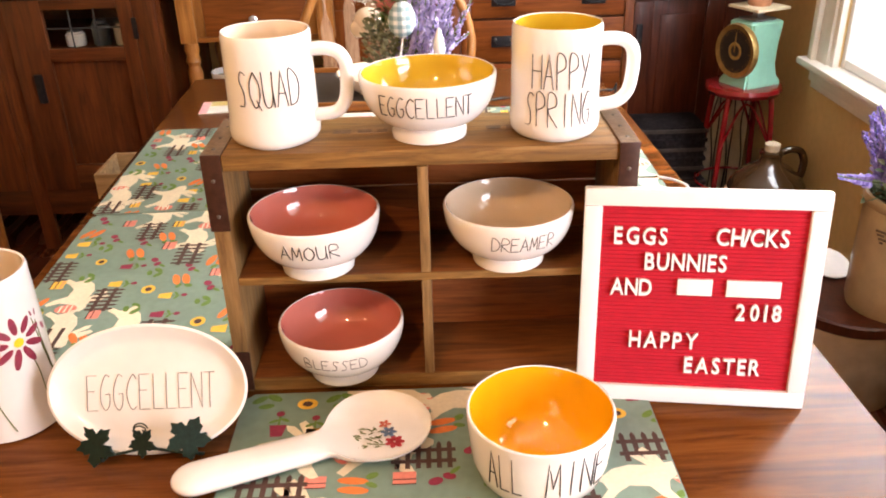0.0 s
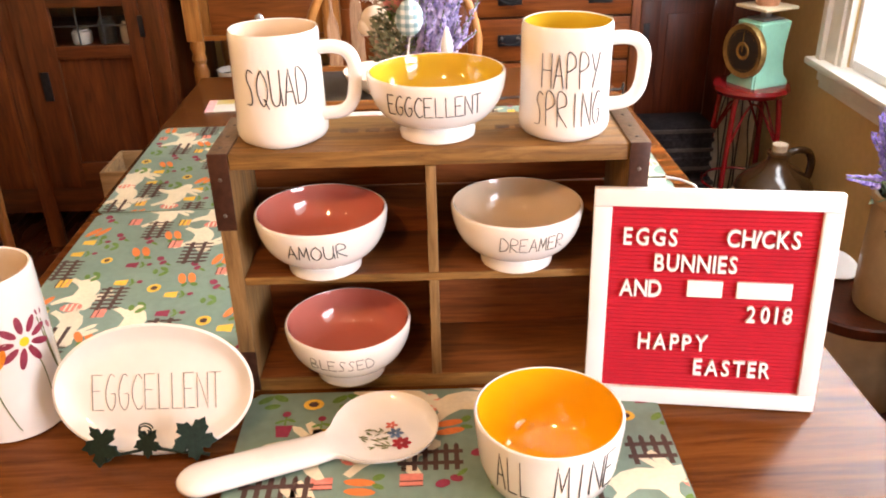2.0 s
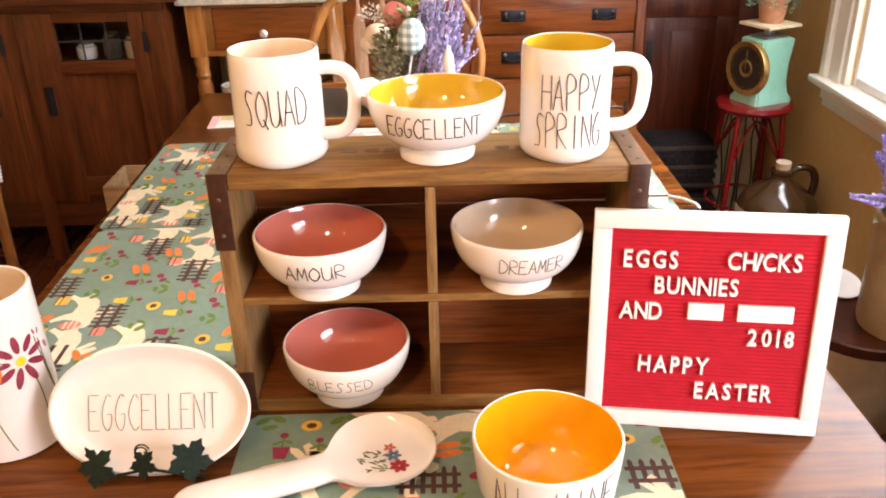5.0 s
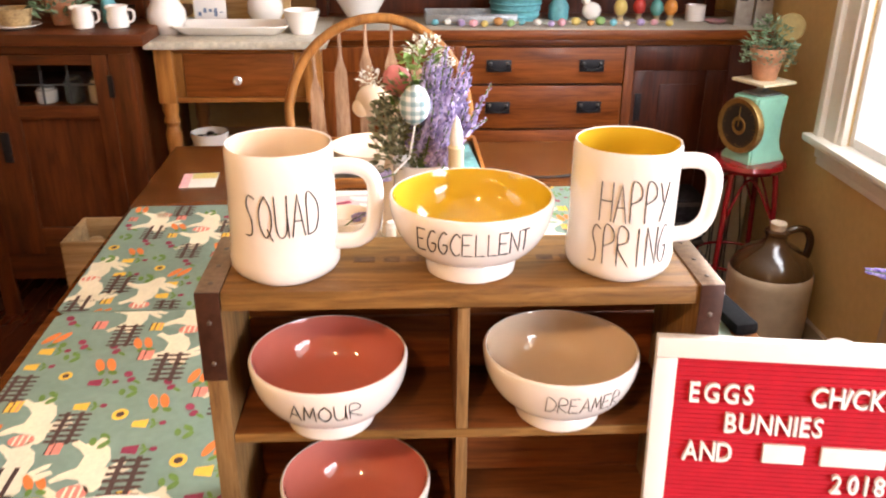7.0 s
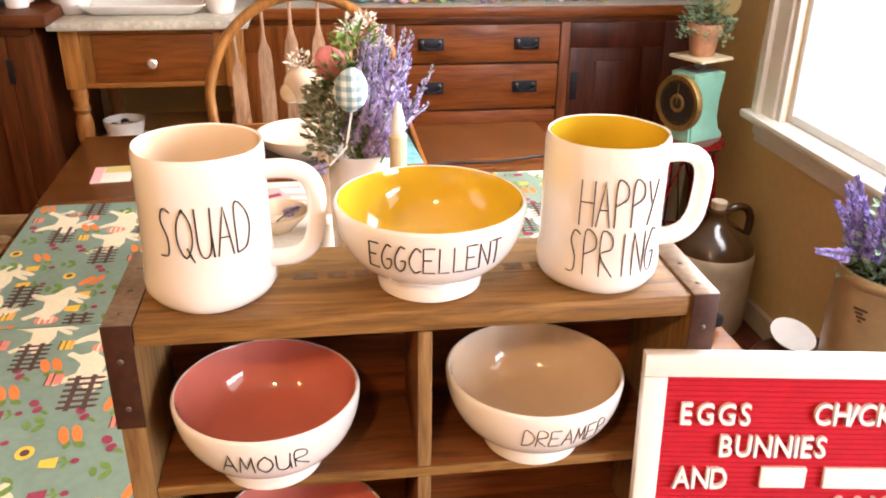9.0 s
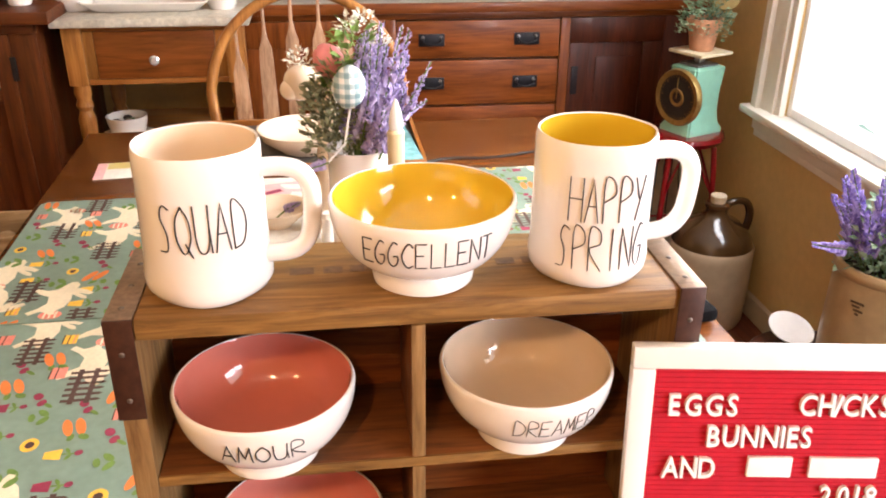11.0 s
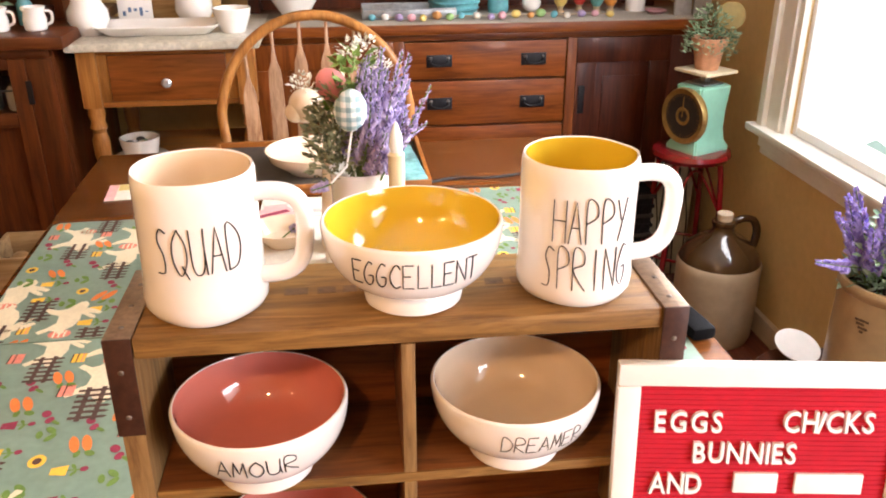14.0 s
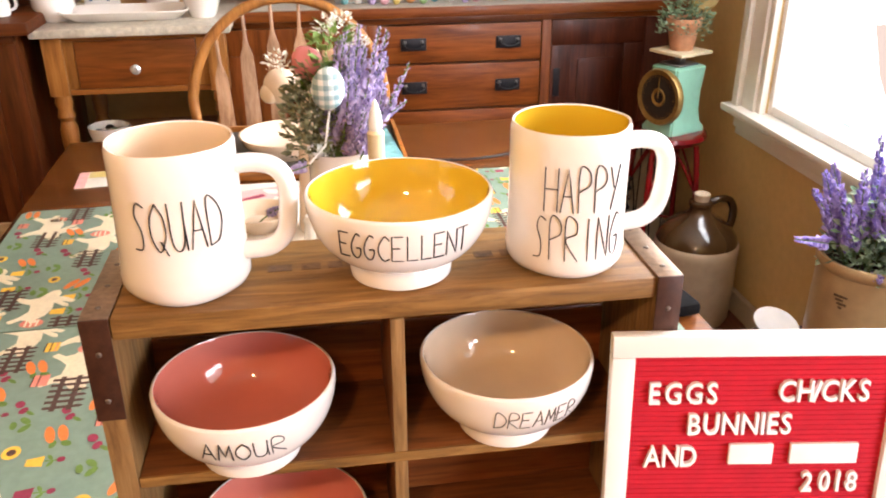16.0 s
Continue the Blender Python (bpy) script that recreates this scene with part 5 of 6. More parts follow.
def potted(at, r, h, crown, label, leaves=300, mat_=None, size=0.03):
    ob = thing("potted_plant", at, label, "potted plant")
    part("pot", lathe([(0, 0.001), (r * 0.62, 0), (r * 0.66, 0.003), (r * 0.86, h * 0.72), (r * 0.98, h * 0.73), (r, h * 0.97), (r * 0.97, h), (r * 0.9, h), (r * 0.86, h * 0.85), (0, h * 0.83)], 32), mat_ or TERRACOTTA, ob)
    part("soil", lathe([(0, h * 0.87), (r * 0.86, h * 0.87)], 20), SOIL, ob)
    part("foliage", leaf_mesh(leaves, crown, h * 0.8, h + crown * 1.25, size, int(leaves + r * 1000), crown * 0.5), LEAF_GREEN, ob, kind="stuff", smooth=False)
    return ob


potted((-1.13, 3.0, CT), 0.045, 0.08, 0.085, "green plant in a terracotta pot on the counter", 260)
turned("blue_bottle", (-0.995, 3.04, CT), [(0, 0), (0.022, 0), (0.024, 0.006), (0.024, 0.06), (0.01, 0.085), (0.01, 0.11), (0, 0.11)], BLUE_TIN, "small blue glass bottle on the counter", "bottle")
dish = thing("bread_basket", (-1.25, 2.93, CT), "small wicker basket on a white plate on the counter", "basket")
part("plate", lathe([(0, 0.001), (0.05, 0), (0.075, 0.01), (0.073, 0.012), (0, 0.006)], 32), WHITE_GLAZE, dish)
part("basket", lathe([(0, 0.007), (0.04, 0.007), (0.05, 0.03), (0.056, 0.06), (0.052, 0.06), (0.04, 0.02), (0, 0.015)], 28, wobble=0.001), plain("tan_wicker", (0.42, 0.28, 0.13), 0.8, 0.4, 120, 0.6), dish)

# ---- hoop-back chair ----
HX, HYY = -0.118, 2.62
hc = thing("hoop_back_chair", (HX, HYY, 0), "golden oak hoop-back chair with paddle slats at the table's end", "chair")
RX, ZC, ZT = 0.264, 0.76, 1.038


def hoop(a):
    return (RX * math.cos(a), 0.05 * max(0.0, math.sin(a)), ZC + (ZT - ZC) * math.sin(a))


pts = [(RX - 0.05, -0.06, 0.455), (RX - 0.02, -0.03, 0.6)] + [hoop(math.pi * k / 20) for k in range(21)] + [(-RX + 0.02, -0.03, 0.6), (-RX + 0.05, -0.06, 0.455)]
part("hoop", tube(smooth_path(pts, 4), 0.0145, 12), OAK, hc)
for k in range(6):
    u = (k - 2.5) / 2.5
    xt, xb = u * 0.19, u * 0.165
    zt = ZC + (ZT - ZC) * math.sqrt(max(0, 1 - (xt / RX) ** 2)) - 0.004
    zs = zt - 0.098
    yt, yb = 0.05 * math.sqrt(max(0, 1 - (xt / RX) ** 2)), -0.05
    b = bmesh.new()
    rows = []
    for s in range(25):
        f = s / 24
        z = 0.462 + (zt - 0.462) * f
        x = xb + (xt - xb) * f
        y = yb + (yt - yb) * f + 0.004
        shoulder = 1 / (1 + math.exp((z - zs) / 0.007))
        w = 0.0046 + (0.0135 + 0.004 * max(0.0, min(1.0, (zs - z) / 0.25))) * shoulder
        t_ = 0.0045
        rows.append([b.verts.new(p) for p in ((x - w, y - t_ * 0.5, z), (x, y - t_, z), (x + w, y - t_ * 0.5, z), (x + w, y + t_ * 0.5, z), (x, y + t_, z), (x - w, y + t_ * 0.5, z))])
    for lo, hi in zip(rows, rows[1:]):
        for q in range(6):
            b.faces.new((lo[q], lo[(q + 1) % 6], hi[(q + 1) % 6], hi[q]))
    b.faces.new(rows[0])
    b.faces.new(rows[-1])
    part("slat", b, SLAT_WOOD, hc)
part("seat", slab([(x, y) for x, y in ellipse(0, -0.2, 0.225, 0.215, 0, 36)], 0.42, 0.462, edge=0.008), OAK_X, hc)
for sx in (-1, 1):
    for sy in (-1, 1):
        part("leg", tube([(sx * 0.13, -0.2 + sy * 0.13, 0.425), (sx * 0.165, -0.2 + sy * 0.165, 0.2), (sx * 0.19, -0.2 + sy * 0.19, 0.0)], (0.019, 0.014), 12), OAK, hc)
    part("stretcher", tube([(sx * 0.168, -0.37, 0.18), (sx * 0.168, -0.03, 0.18)], 0.01, 10), OAK, hc)
part("stretcher", tube([(-0.168, -0.2, 0.18), (0.168, -0.2, 0.18)], 0.01, 10), OAK, hc)

# ---- ladder-back chair with a cushion ----
lc = thing("ladder_back_chair", (-1.475, 2.3, 0), "worn oak ladder-back chair beside the cupboard", "chair")
for sx in (-1, 1):
    part("back_post", tube([(sx * 0.185, -0.01, 0.0), (sx * 0.187, 0.0, 0.45), (sx * 0.19, 0.03, 0.845)], 0.016, 12), OAK, lc)
    part("leg", tube([(sx * 0.185, -0.25, 0.0), (sx * 0.18, -0.235, 0.46)], 0.017, 12), CUPBOARD, lc)
    part("stretcher", tube([(sx * 0.184, -0.245, 0.22), (sx * 0.186, -0.01, 0.22)], 0.01, 10), CUPBOARD, lc)
for z in (0.62, 0.74, 0.8):
    part("back_slat", box(-0.18, 0.18, 0.008, 0.022, z - 0.022, z + 0.022, 0.004), OAK_X, lc)
for y in (-0.24, -0.005):
    part("stretcher", tube([(-0.183, y, 0.3), (0.183, y, 0.3)], 0.01, 10), CUPBOARD, lc)
# the seat takes the dark cupboard wood, so its shade is in the colour
part("seat", box(-0.2, 0.2, -0.26, -0.02, 0.452, 0.482, 0.01), CUPBOARD_X, lc)
part("seat_pad", box(-0.17, 0.17, -0.2, -0.025, 0.4825, 0.537, 0.015), plain("floral_pad", (0.13, 0.12, 0.06), 0.9, 0.6, 40, 0.2), lc, "dark floral seat pad")
PILLOW = cloth("pale_grey_linen", (0.55, 0.54, 0.51), 420)
pw = thing("throw_pillow", (-1.46, 2.255, 0.486), "pale grey throw pillow with white pompom trim, on a chair", "pillow")
pw.matrix_world = pose(-1.44, 2.25, 0.545, -3, 3, 3) @ Matrix.Diagonal((1, 1, 0.76, 1))
b = bmesh.new()
n = 16
front, back = [], []
for j in range(n + 1):
    for i in range(n + 1):
        u, v = i / n * 2 - 1, j / n * 2 - 1
        puff = 0.035 * (1 - u ** 4) ** 0.5 * (1 - v ** 4) ** 0.5
        sag = 1 - 0.05 * (1 - abs(u)) * abs(v) - 0.0
        p = (u * 0.195 * (1 - 0.04 * (1 - v * v)), 0, 0.118 + v * 0.112 * sag)
        front.append(b.verts.new((p[0], -puff, p[2])))
        back.append(b.verts.new((p[0], puff + 0.0005, p[2])))
for j in range(n):
    for i in range(n):
        a = j * (n + 1) + i
        b.faces.new((front[a], front[a + 1], front[a + n + 2], front[a + n + 1]))
        b.faces.new((back[a], back[a + n + 1], back[a + n + 2], back[a + 1]))
part("cover", b, PILLOW, pw)
POM = plain("white_pompom", (0.75, 0.74, 0.7), 0.9, 0.1, 200, 0.4)
for k in range(17):
    for sx in (-1, 1):
        part("pompom", ball(0.0075, (sx * 0.2, 0, 0.008 + k * 0.0138), detail=1), POM, pw)
for k in range(26):
    part("pompom", ball(0.0075, (-0.19 + k * 0.0152, 0, 0.236), detail=1), POM, pw)
x = 0.005
for ch in "NEST":
    me, w = glyph(ch, 0.046, 0.002)
    me.materials.clear()
    me.materials.append(POM)
    o = new("letter", me)
    o.parent = pw
    o.location = (x, -0.0365, 0.105)
    x += w + 0.006

# ---- wooden box on the floor by the cupboard ----
bx = thing("wooden_box", (-0.965, 2.58, 0), "pale wooden box of odds and ends on the floor", "box")
PINE = wood("box_pine", (0.28, 0.17, 0.08), (0.46, 0.31, 0.16), (0.58, 0.42, 0.25), "x", 0.6)
for y in (-0.1, 0.09):
    part("wall", box(-0.085, 0.065, y, y + 0.012, 0, 0.43, 0.002), PINE, bx)
for x in (-0.085, 0.053):
    part("wall", box(x, x + 0.012, -0.0875, 0.0895, 0, 0.43, 0.002), PINE, bx)
part("bottom", box(-0.072, 0.052, -0.087, 0.089, 0.005, 0.02), PINE, bx)
for k in range(4):
    part("contents", ball(0.03, (-0.05 + 0.028 * k, -0.03 + 0.04 * (k % 2), 0.38), (1, 1, 0.8)), (SOIL, PINE, TERRACOTTA, PASTEL[0])[k], bx)

# ---- red stool, scale and plant ----
RED = plain("glossy_red_enamel", (0.2, 0.005, 0.008), 0.25, 0.12, 40, 0.03, 0.0, 0.6)
SX, SY, SZ = 1.1, 2.82, 0.562
st = thing("metal_stool", (SX, SY, 0), "glossy red enamelled metal stool against the wall", "stool")
st.location.x -= 0.002
st.scale = (1.08, 1.08, 1.0)
part("seat", lathe([(0, SZ - 0.012), (0.09, SZ - 0.012), (0.1, SZ - 0.03), (0.112, SZ - 0.03), (0.12, SZ - 0.016), (0.116, SZ - 0.002), (0.105, SZ), (0, SZ)], 40), RED, st)
for a in (45, 135, 225, 315):
    c, s = math.cos(radians(a)), math.sin(radians(a))
    part("leg", tube(smooth_path([(0.07 * c, 0.07 * s, SZ - 0.014), (0.098 * c, 0.098 * s, SZ - 0.05), (0.12 * c, 0.12 * s, 0.25), (0.135 * c, 0.135 * s, 0.0)], 5), 0.009, 10), RED, st)
part("ring", tube([(0.118 * math.cos(a), 0.118 * math.sin(a), 0.2) for a in (2 * math.pi * k / 32 for k in range(33))], 0.005, 8), RED, st)
for a in (0, 90, 180, 270):
    c, s = math.cos(radians(a)), math.sin(radians(a))
    part("brace", tube(smooth_path([(0.11 * math.cos(radians(a - 45)), 0.11 * math.sin(radians(a - 45)), 0.36), (0.05 * c, 0.05 * s, 0.5), (0.11 * math.cos(radians(a + 45)), 0.11 * math.sin(radians(a + 45)), 0.36)], 6), 0.004, 8), RED, st)
pn = thing("cream_board", (1.13, 3.02, 0), "cream board with bare twigs standing behind the stool", "board")
part("face", box(-0.07, 0.08, 0, 0.012, 0, 0.5, 0.002), plain("aged_cream_paint", (0.55, 0.48, 0.36), 0.7, 0.15, 30, 0.1), pn)
for k in range(5):
    x = -0.055 + 0.028 * k
    part("twig", tube(smooth_path([(x, -0.01, 0.0), (x + 0.01 * (-1) ** k, -0.012, 0.2), (x - 0.006, -0.009, 0.36), (x + 0.012 * (-1) ** k, -0.01, 0.48)], 5), 0.003, 6), BLACK_IRON, pn)
MINT = plain("mint_enamel", (0.3, 0.62, 0.48), 0.3, 0.08, 30, 0.05, 0.0, 0.4)
BRASS = plain("aged_brass", (0.42, 0.27, 0.09), 0.4, 0.25, 80, 0.1, 0.7)
DIAL = plain("black_dial", (0.03, 0.027, 0.022), 0.4, 0.2, 80, 0.0)
sc = thing("kitchen_scale", (1.114, 2.818, SZ), "vintage mint-green kitchen scale with a black dial, on the stool", "scale", rz=-66)
b = bmesh.new()
rows = []
for w, d, z in ((0.066, 0.078, 0.0), (0.066, 0.078, 0.012), (0.056, 0.068, 0.03), (0.05, 0.062, 0.07), (0.05, 0.062, 0.13), (0.054, 0.067, 0.19), (0.055, 0.068, 0.21), (0.048, 0.06, 0.215)):
    rows.append([b.verts.new(p) for p in ((-w, -d, z), (w, -d, z), (w, d, z), (-w, d, z))])
for lo, hi in zip(rows, rows[1:]):
    for q in range(4):
        b.faces.new((lo[q], lo[(q + 1) % 4], hi[(q + 1) % 4], hi[q]))
b.faces.new(rows[0])
b.faces.new(rows[-1])
bmesh.ops.bevel(b, geom=[e for e in b.edges if abs(e.verts[0].co.z - e.verts[1].co.z) > 0.004], offset=0.006, segments=2, affect="EDGES")
part("body", b, MINT, sc)
dm = pose(0, -0.064, 0.118, 90, 0, 0)
dl = part("dial", lathe([(0, 0), (0.086, 0), (0.086, 0.018), (0, 0.018)], 44, m=dm), DIAL, sc, "black dial with a brass rim")
part("bezel", lathe([(0.084, 0.0), (0.09, 0.0), (0.092, 0.012), (0.088, 0.022), (0.078, 0.0195), (0.072, 0.0182), (0.084, 0.0181)], 44, m=dm), BRASS, dl)
part("hub", lathe([(0.018, 0.0182), (0.026, 0.021), (0.03, 0.0182)], 30, m=dm), BRASS, dl)
part("needle", box(-0.0015, 0.0015, -0.086, -0.0835, 0.115, 0.18), BRASS, dl)
for k in range(40):
    a = 2 * math.pi * k / 40
    l = 0.006 if k % 5 else 0.011
    part("tick", box(-0.0007, 0.0007, -0.0006, 0.0, 0.07 - l, 0.07, m=pose(0, -0.0822, 0.118) @ Matrix.Rotation(a, 4, "Y")), BRASS, dl)
part("post", box(-0.012, 0.012, -0.012, 0.012, 0.214, 0.252, 0.002), ZINC, sc)
part("yoke", box(-0.04, 0.04, -0.045, 0.045, 0.2155, 0.222, 0.002), ZINC, sc)
part("platform", box(-0.07, 0.07, -0.07, 0.07, 0.252, 0.262, 0.003), plain("cream_enamel", (0.72, 0.62, 0.42), 0.4, 0.1, 60, 0.05), sc, "cream square platform")
potted((1.114, 2.818, SZ + 0.262), 0.056, 0.1, 0.082, "grey-green herb in a terracotta pot on the scale", 620, None, 0.017)
herb = bpy.data.objects["potted_plant.001"]
part("round_pick", lathe([(0, -0.004), (0.04, -0.004), (0.044, 0), (0.04, 0.004), (0, 0.004)], 30, m=pose(0.07, 0.02, 0.16, 82, 0, -20)), plain("ochre_felt", (0.36, 0.27, 0.1), 0.8, 0.15, 60, 0.1), herb, "round ochre pick")
part("pick_wire", tube([(0.07, 0.02, 0.118), (0.03, 0.01, 0.08)], 0.0015, 6), BLACK_IRON, herb)

# ---- stoneware jug ----
STONE = plain("salt_glaze_stoneware", (0.46, 0.36, 0.24), 0.4, 0.12, 25, 0.1, 0.0, 0.25)
BROWN_GLAZE = glaze("brown_slip_glaze", (0.05, 0.024, 0.009), 0.16, 0.3, 0.2)
jg = thing("stoneware_jug", (1.125, 2.57, 0), "two-tone stoneware jug with brown shoulder and cork, on the floor", "jug")
jg.scale = (1.11, 1.11, 1.0)
part("body", lathe([(0, 0.004), (0.1, 0.002), (0.108, 0.0), (0.115, 0.02), (0.118, 0.1), (0.118, 0.24), (0.119, 0.262), (0.114, 0.272)], 48), STONE, jg)
part("shoulder", lathe([(0.1141, 0.2721), (0.108, 0.292), (0.092, 0.318), (0.066, 0.342), (0.042, 0.357), (0.031, 0.37), (0.03, 0.385), (0.034, 0.389), (0.034, 0.4), (0.027, 0.403), (0, 0.403)], 48, wobble=0.001, seed=3), BROWN_GLAZE, jg, "glossy brown glazed shoulder")
part("handle", tube(smooth_path([(0.026, 0.0, 0.393), (0.055, 0.0, 0.404), (0.085, 0.0, 0.397), (0.1, 0.0, 0.365), (0.099, 0.0, 0.325), (0.094, 0, 0.305)], 6), 0.0115, 12), BROWN_GLAZE, jg)
part("cork", lathe([(0, 0.4), (0.02, 0.4), (0.023, 0.424), (0.021, 0.427), (0, 0.427)], 20), plain("cork", (0.62, 0.5, 0.35), 0.85, 0.25, 150, 0.3), jg)

# ---- lavender crock on a lidded crock ----
big = thing("lidded_crock", (1.085, 1.86, 0), "large tan stoneware crock with a dark wooden lid", "crock")
part("body", lathe([(0, 0.003), (0.145, 0.002), (0.15, 0.0), (0.16, 0.02), (0.164, 0.12), (0.164, 0.2), (0.168, 0.215), (0.166, 0.232), (0.155, 0.234), (0.15, 0.1), (0, 0.05)], 48), STONE, big)
part("lid", lathe([(0, 0.2342), (0.17, 0.2342), (0.173, 0.238), (0.173, 0.262), (0.168, 0.267), (0, 0.267)], 48), DARK_UP, big, "dark wooden lid")
CR = plain("tan_stoneware", (0.47, 0.33, 0.17), 0.45, 0.12, 25, 0.12, 0.0, 0.2)
lv = thing("lavender_crock", (1.163, 1.805, 0.2672), "tan stoneware crock planted with purple lavender", "planter")
lv.scale = (0.95, 0.95, 1.0)
part("crock", lathe([(0, 0.003), (0.112, 0.002), (0.117, 0.0), (0.121, 0.015), (0.122, 0.12), (0.12, 0.24), (0.118, 0.272), (0.124, 0.278), (0.126, 0.292), (0.122, 0.3), (0.113, 0.3), (0.11, 0.25), (0, 0.24)], 48, wobble=0.0008), CR, lv)
part("soil", lathe([(0, 0.262), (0.109, 0.262)], 24), SOIL, lv)
for k in range(4):
    part("stamp_bar", box(-0.017 + 0.005 * k, 0.016 - 0.009 * (k % 2), -0.0015, 0.0, 0.228 - k * 0.009, 0.233 - k * 0.009, m=pose(-0.1065, -0.0595, 0, 0, 0, -61)), plain("faded_brown_stamp", (0.16, 0.1, 0.055), 0.6, 0.3, 200, 0.0), lv)
part("foliage", leaf_mesh(1300, 0.11, 0.28, 0.47, 0.026, 8, 0.015), leafy("blue_green_leaves", (0.1, 0.2, 0.1), (0.46, 0.6, 0.45)), lv, kind="stuff", smooth=False)


def lavender_spike(parent, base, tip, r, mat_, seed, florets=60):
    rg = random.Random(seed)
    b0, t0 = Vector(base), Vector(tip)
    bend = Vector((rg.uniform(-0.01, 0.01), rg.uniform(-0.01, 0.01), 0))
    path = [b0.lerp(t0, u) + bend * math.sin(u * math.pi) for u in (0, 0.25, 0.5, 0.75, 1)]
    sp = part("spike", tube(path, 0.0014, 5), STEM, parent)
    b = bmesh.new()
    for k in range(florets):
        u = 0.38 + 0.62 * k / florets
        c = b0.lerp(t0, u) + bend * math.sin(u * math.pi)
        a = rg.uniform(0, 2 * math.pi)
        d = (t0 - b0).normalized()
        s = d.cross(Vector((math.cos(a), math.sin(a), 0.3))).normalized()
        q = r * (1.1 - 0.75 * (u - 0.38) / 0.62) * rg.uniform(0.7, 1.2)
        e = c + s * q + d * q * 0.7
        w = d.cross(s) * q * 0.5
        v = [b.verts.new(p) for p in (c, c + s * q * 0.6 + w, e, c + s * q * 0.6 - w, c + s * q * 0.75 + d * q * 0.9)]
        b.faces.new((v[0], v[1], v[4]))
        b.faces.new((v[1], v[2], v[4]))
        b.faces.new((v[2], v[3], v[4]))
        b.faces.new((v[3], v[0], v[4]))
    part("bloom", b, mat_, sp, kind="stuff", smooth=False)


rng = random.Random(77)
for k in range(26):
    a, q = rng.uniform(0, 2 * math.pi), rng.random() ** 0.5
    r0, r1 = 0.06 * q, 0.06 * q + 0.08 * q
    lavender_spike(lv, (r0 * math.cos(a), r0 * math.sin(a), 0.26), (min(0.06, 1.15 * r1 * math.cos(a)), 1.15 * r1 * math.sin(a), 0.42 + 0.17 * rng.random() * (1.15 - 0.5 * q)), 0.022, LILAC, 100 + k, 90)
lavender_spike(lv, (-0.085, 0.0, 0.33), (-0.225, -0.02, 0.362), 0.016, LILAC, 140, 70)
lavender_spike(lv, (-0.05, -0.03, 0.27), (-0.06, -0.125, 0.3), 0.015, LILAC, 141, 60)
wp = solid("white_saucer", lathe([(0, 0), (0.04, 0), (0.07, 0.008), (0.069, 0.011), (0.04, 0.004), (0, 0.004)], 36, m=pose(0, 0, 0.0225, 18.5, 0, 0)), WHITE_GLAZE, "white saucer lying beside the lavender crock", "saucer")
wp.matrix_world = pose(1.075, 1.99, 0.2675, 0, 0, 14) @ Matrix.Scale(0.84, 4)
ch_ = thing("tall_crock", (1.13, 1.42, 0), "tall plain tan stoneware churn on the floor", "crock")
part("body", lathe([(0, 0.003), (0.1, 0.002), (0.105, 0.0), (0.112, 0.02), (0.118, 0.2), (0.116, 0.36), (0.122, 0.375), (0.12, 0.392), (0.108, 0.392), (0.1, 0.2), (0, 0.1)], 44), CR, ch_)

# ---- table centre ----
SLATE = plain("dark_slate", (0.06, 0.055, 0.05), 0.5, 0.2, 40, 0.1)
ty = thing("serving_tray", (-0.11, 2.16, TOP), "dark slate-bottomed wooden serving tray on the table", "tray")
part("base", box(-0.24, 0.24, -0.16, 0.165, 0, 0.01, 0.002), SLATE, ty)
for y in (-0.172, 0.166):
    part("rim", box(-0.25, 0.25, y, y + 0.011, 0, 0.022, 0.002), OAK_X, ty)
for x in (-0.251, 0.241):
    part("rim", box(x, x + 0.0098, -0.1605, 0.1655, 0, 0.022, 0.002), OAK_X, ty)
turned("cream_platter", (-0.12, 2.13, TOP + 0.0105), [(0, 0.001), (0.06, 0), (0.065, 0.005), (0.1, 0.03), (0.108, 0.05), (0.104, 0.05), (0.09, 0.03), (0.06, 0.012), (0, 0.01)], CREAM_GLAZE, "cream stoneware serving bowl on the tray", "bowl", 44)
nap = thing("teal_napkin", (0.075, 2.12, TOP + 0.0105), "folded teal printed napkin at the tray's edge", "napkin", rz=4)
part("cloth", box(-0.04, 0.05, -0.13, 0.13, 0, 0.014, 0.005), plain("teal_print_cloth", (0.16, 0.36, 0.36), 0.9, 0.5, 45, 0.2), nap)
tr = thing("table_runner", (-0.06, 1.75, TOP), "cream cotton table runner along the table's middle", "runner")
part("cloth", slab([(-0.17, -0.2), (0.16, -0.19), (0.165, 0.215), (-0.165, 0.215)], 0, 0.0025, edge=0.0008), LACE, tr)
fp = thing("flower_arrangement", (-0.025, 1.5, TOP), "white vase of lavender and greenery with Easter egg picks", "flower arrangement")
part("vase", lathe([(0, 0.002), (0.035, 0), (0.038, 0.005), (0.043, 0.06), (0.046, 0.15), (0.046, 0.212), (0.048, 0.22), (0.045, 0.22), (0.042, 0.2), (0, 0.19)], 40), WHITE_GLAZE, fp)
b = leaf_mesh(1000, 0.048, 0.218, 0.36, 0.014, 31, 0.008)
bmesh.ops.translate(b, vec=(-0.03, 0, 0), verts=b.verts)
part("foliage", b, leafy("olive_leaves", (0.09, 0.1, 0.045), (0.3, 0.3, 0.16)), fp, kind="stuff", smooth=False)
b = leaf_mesh(170, 0.035, 0.3, 0.405, 0.022, 32)
bmesh.ops.translate(b, vec=(-0.005, 0.02, 0), verts=b.verts)
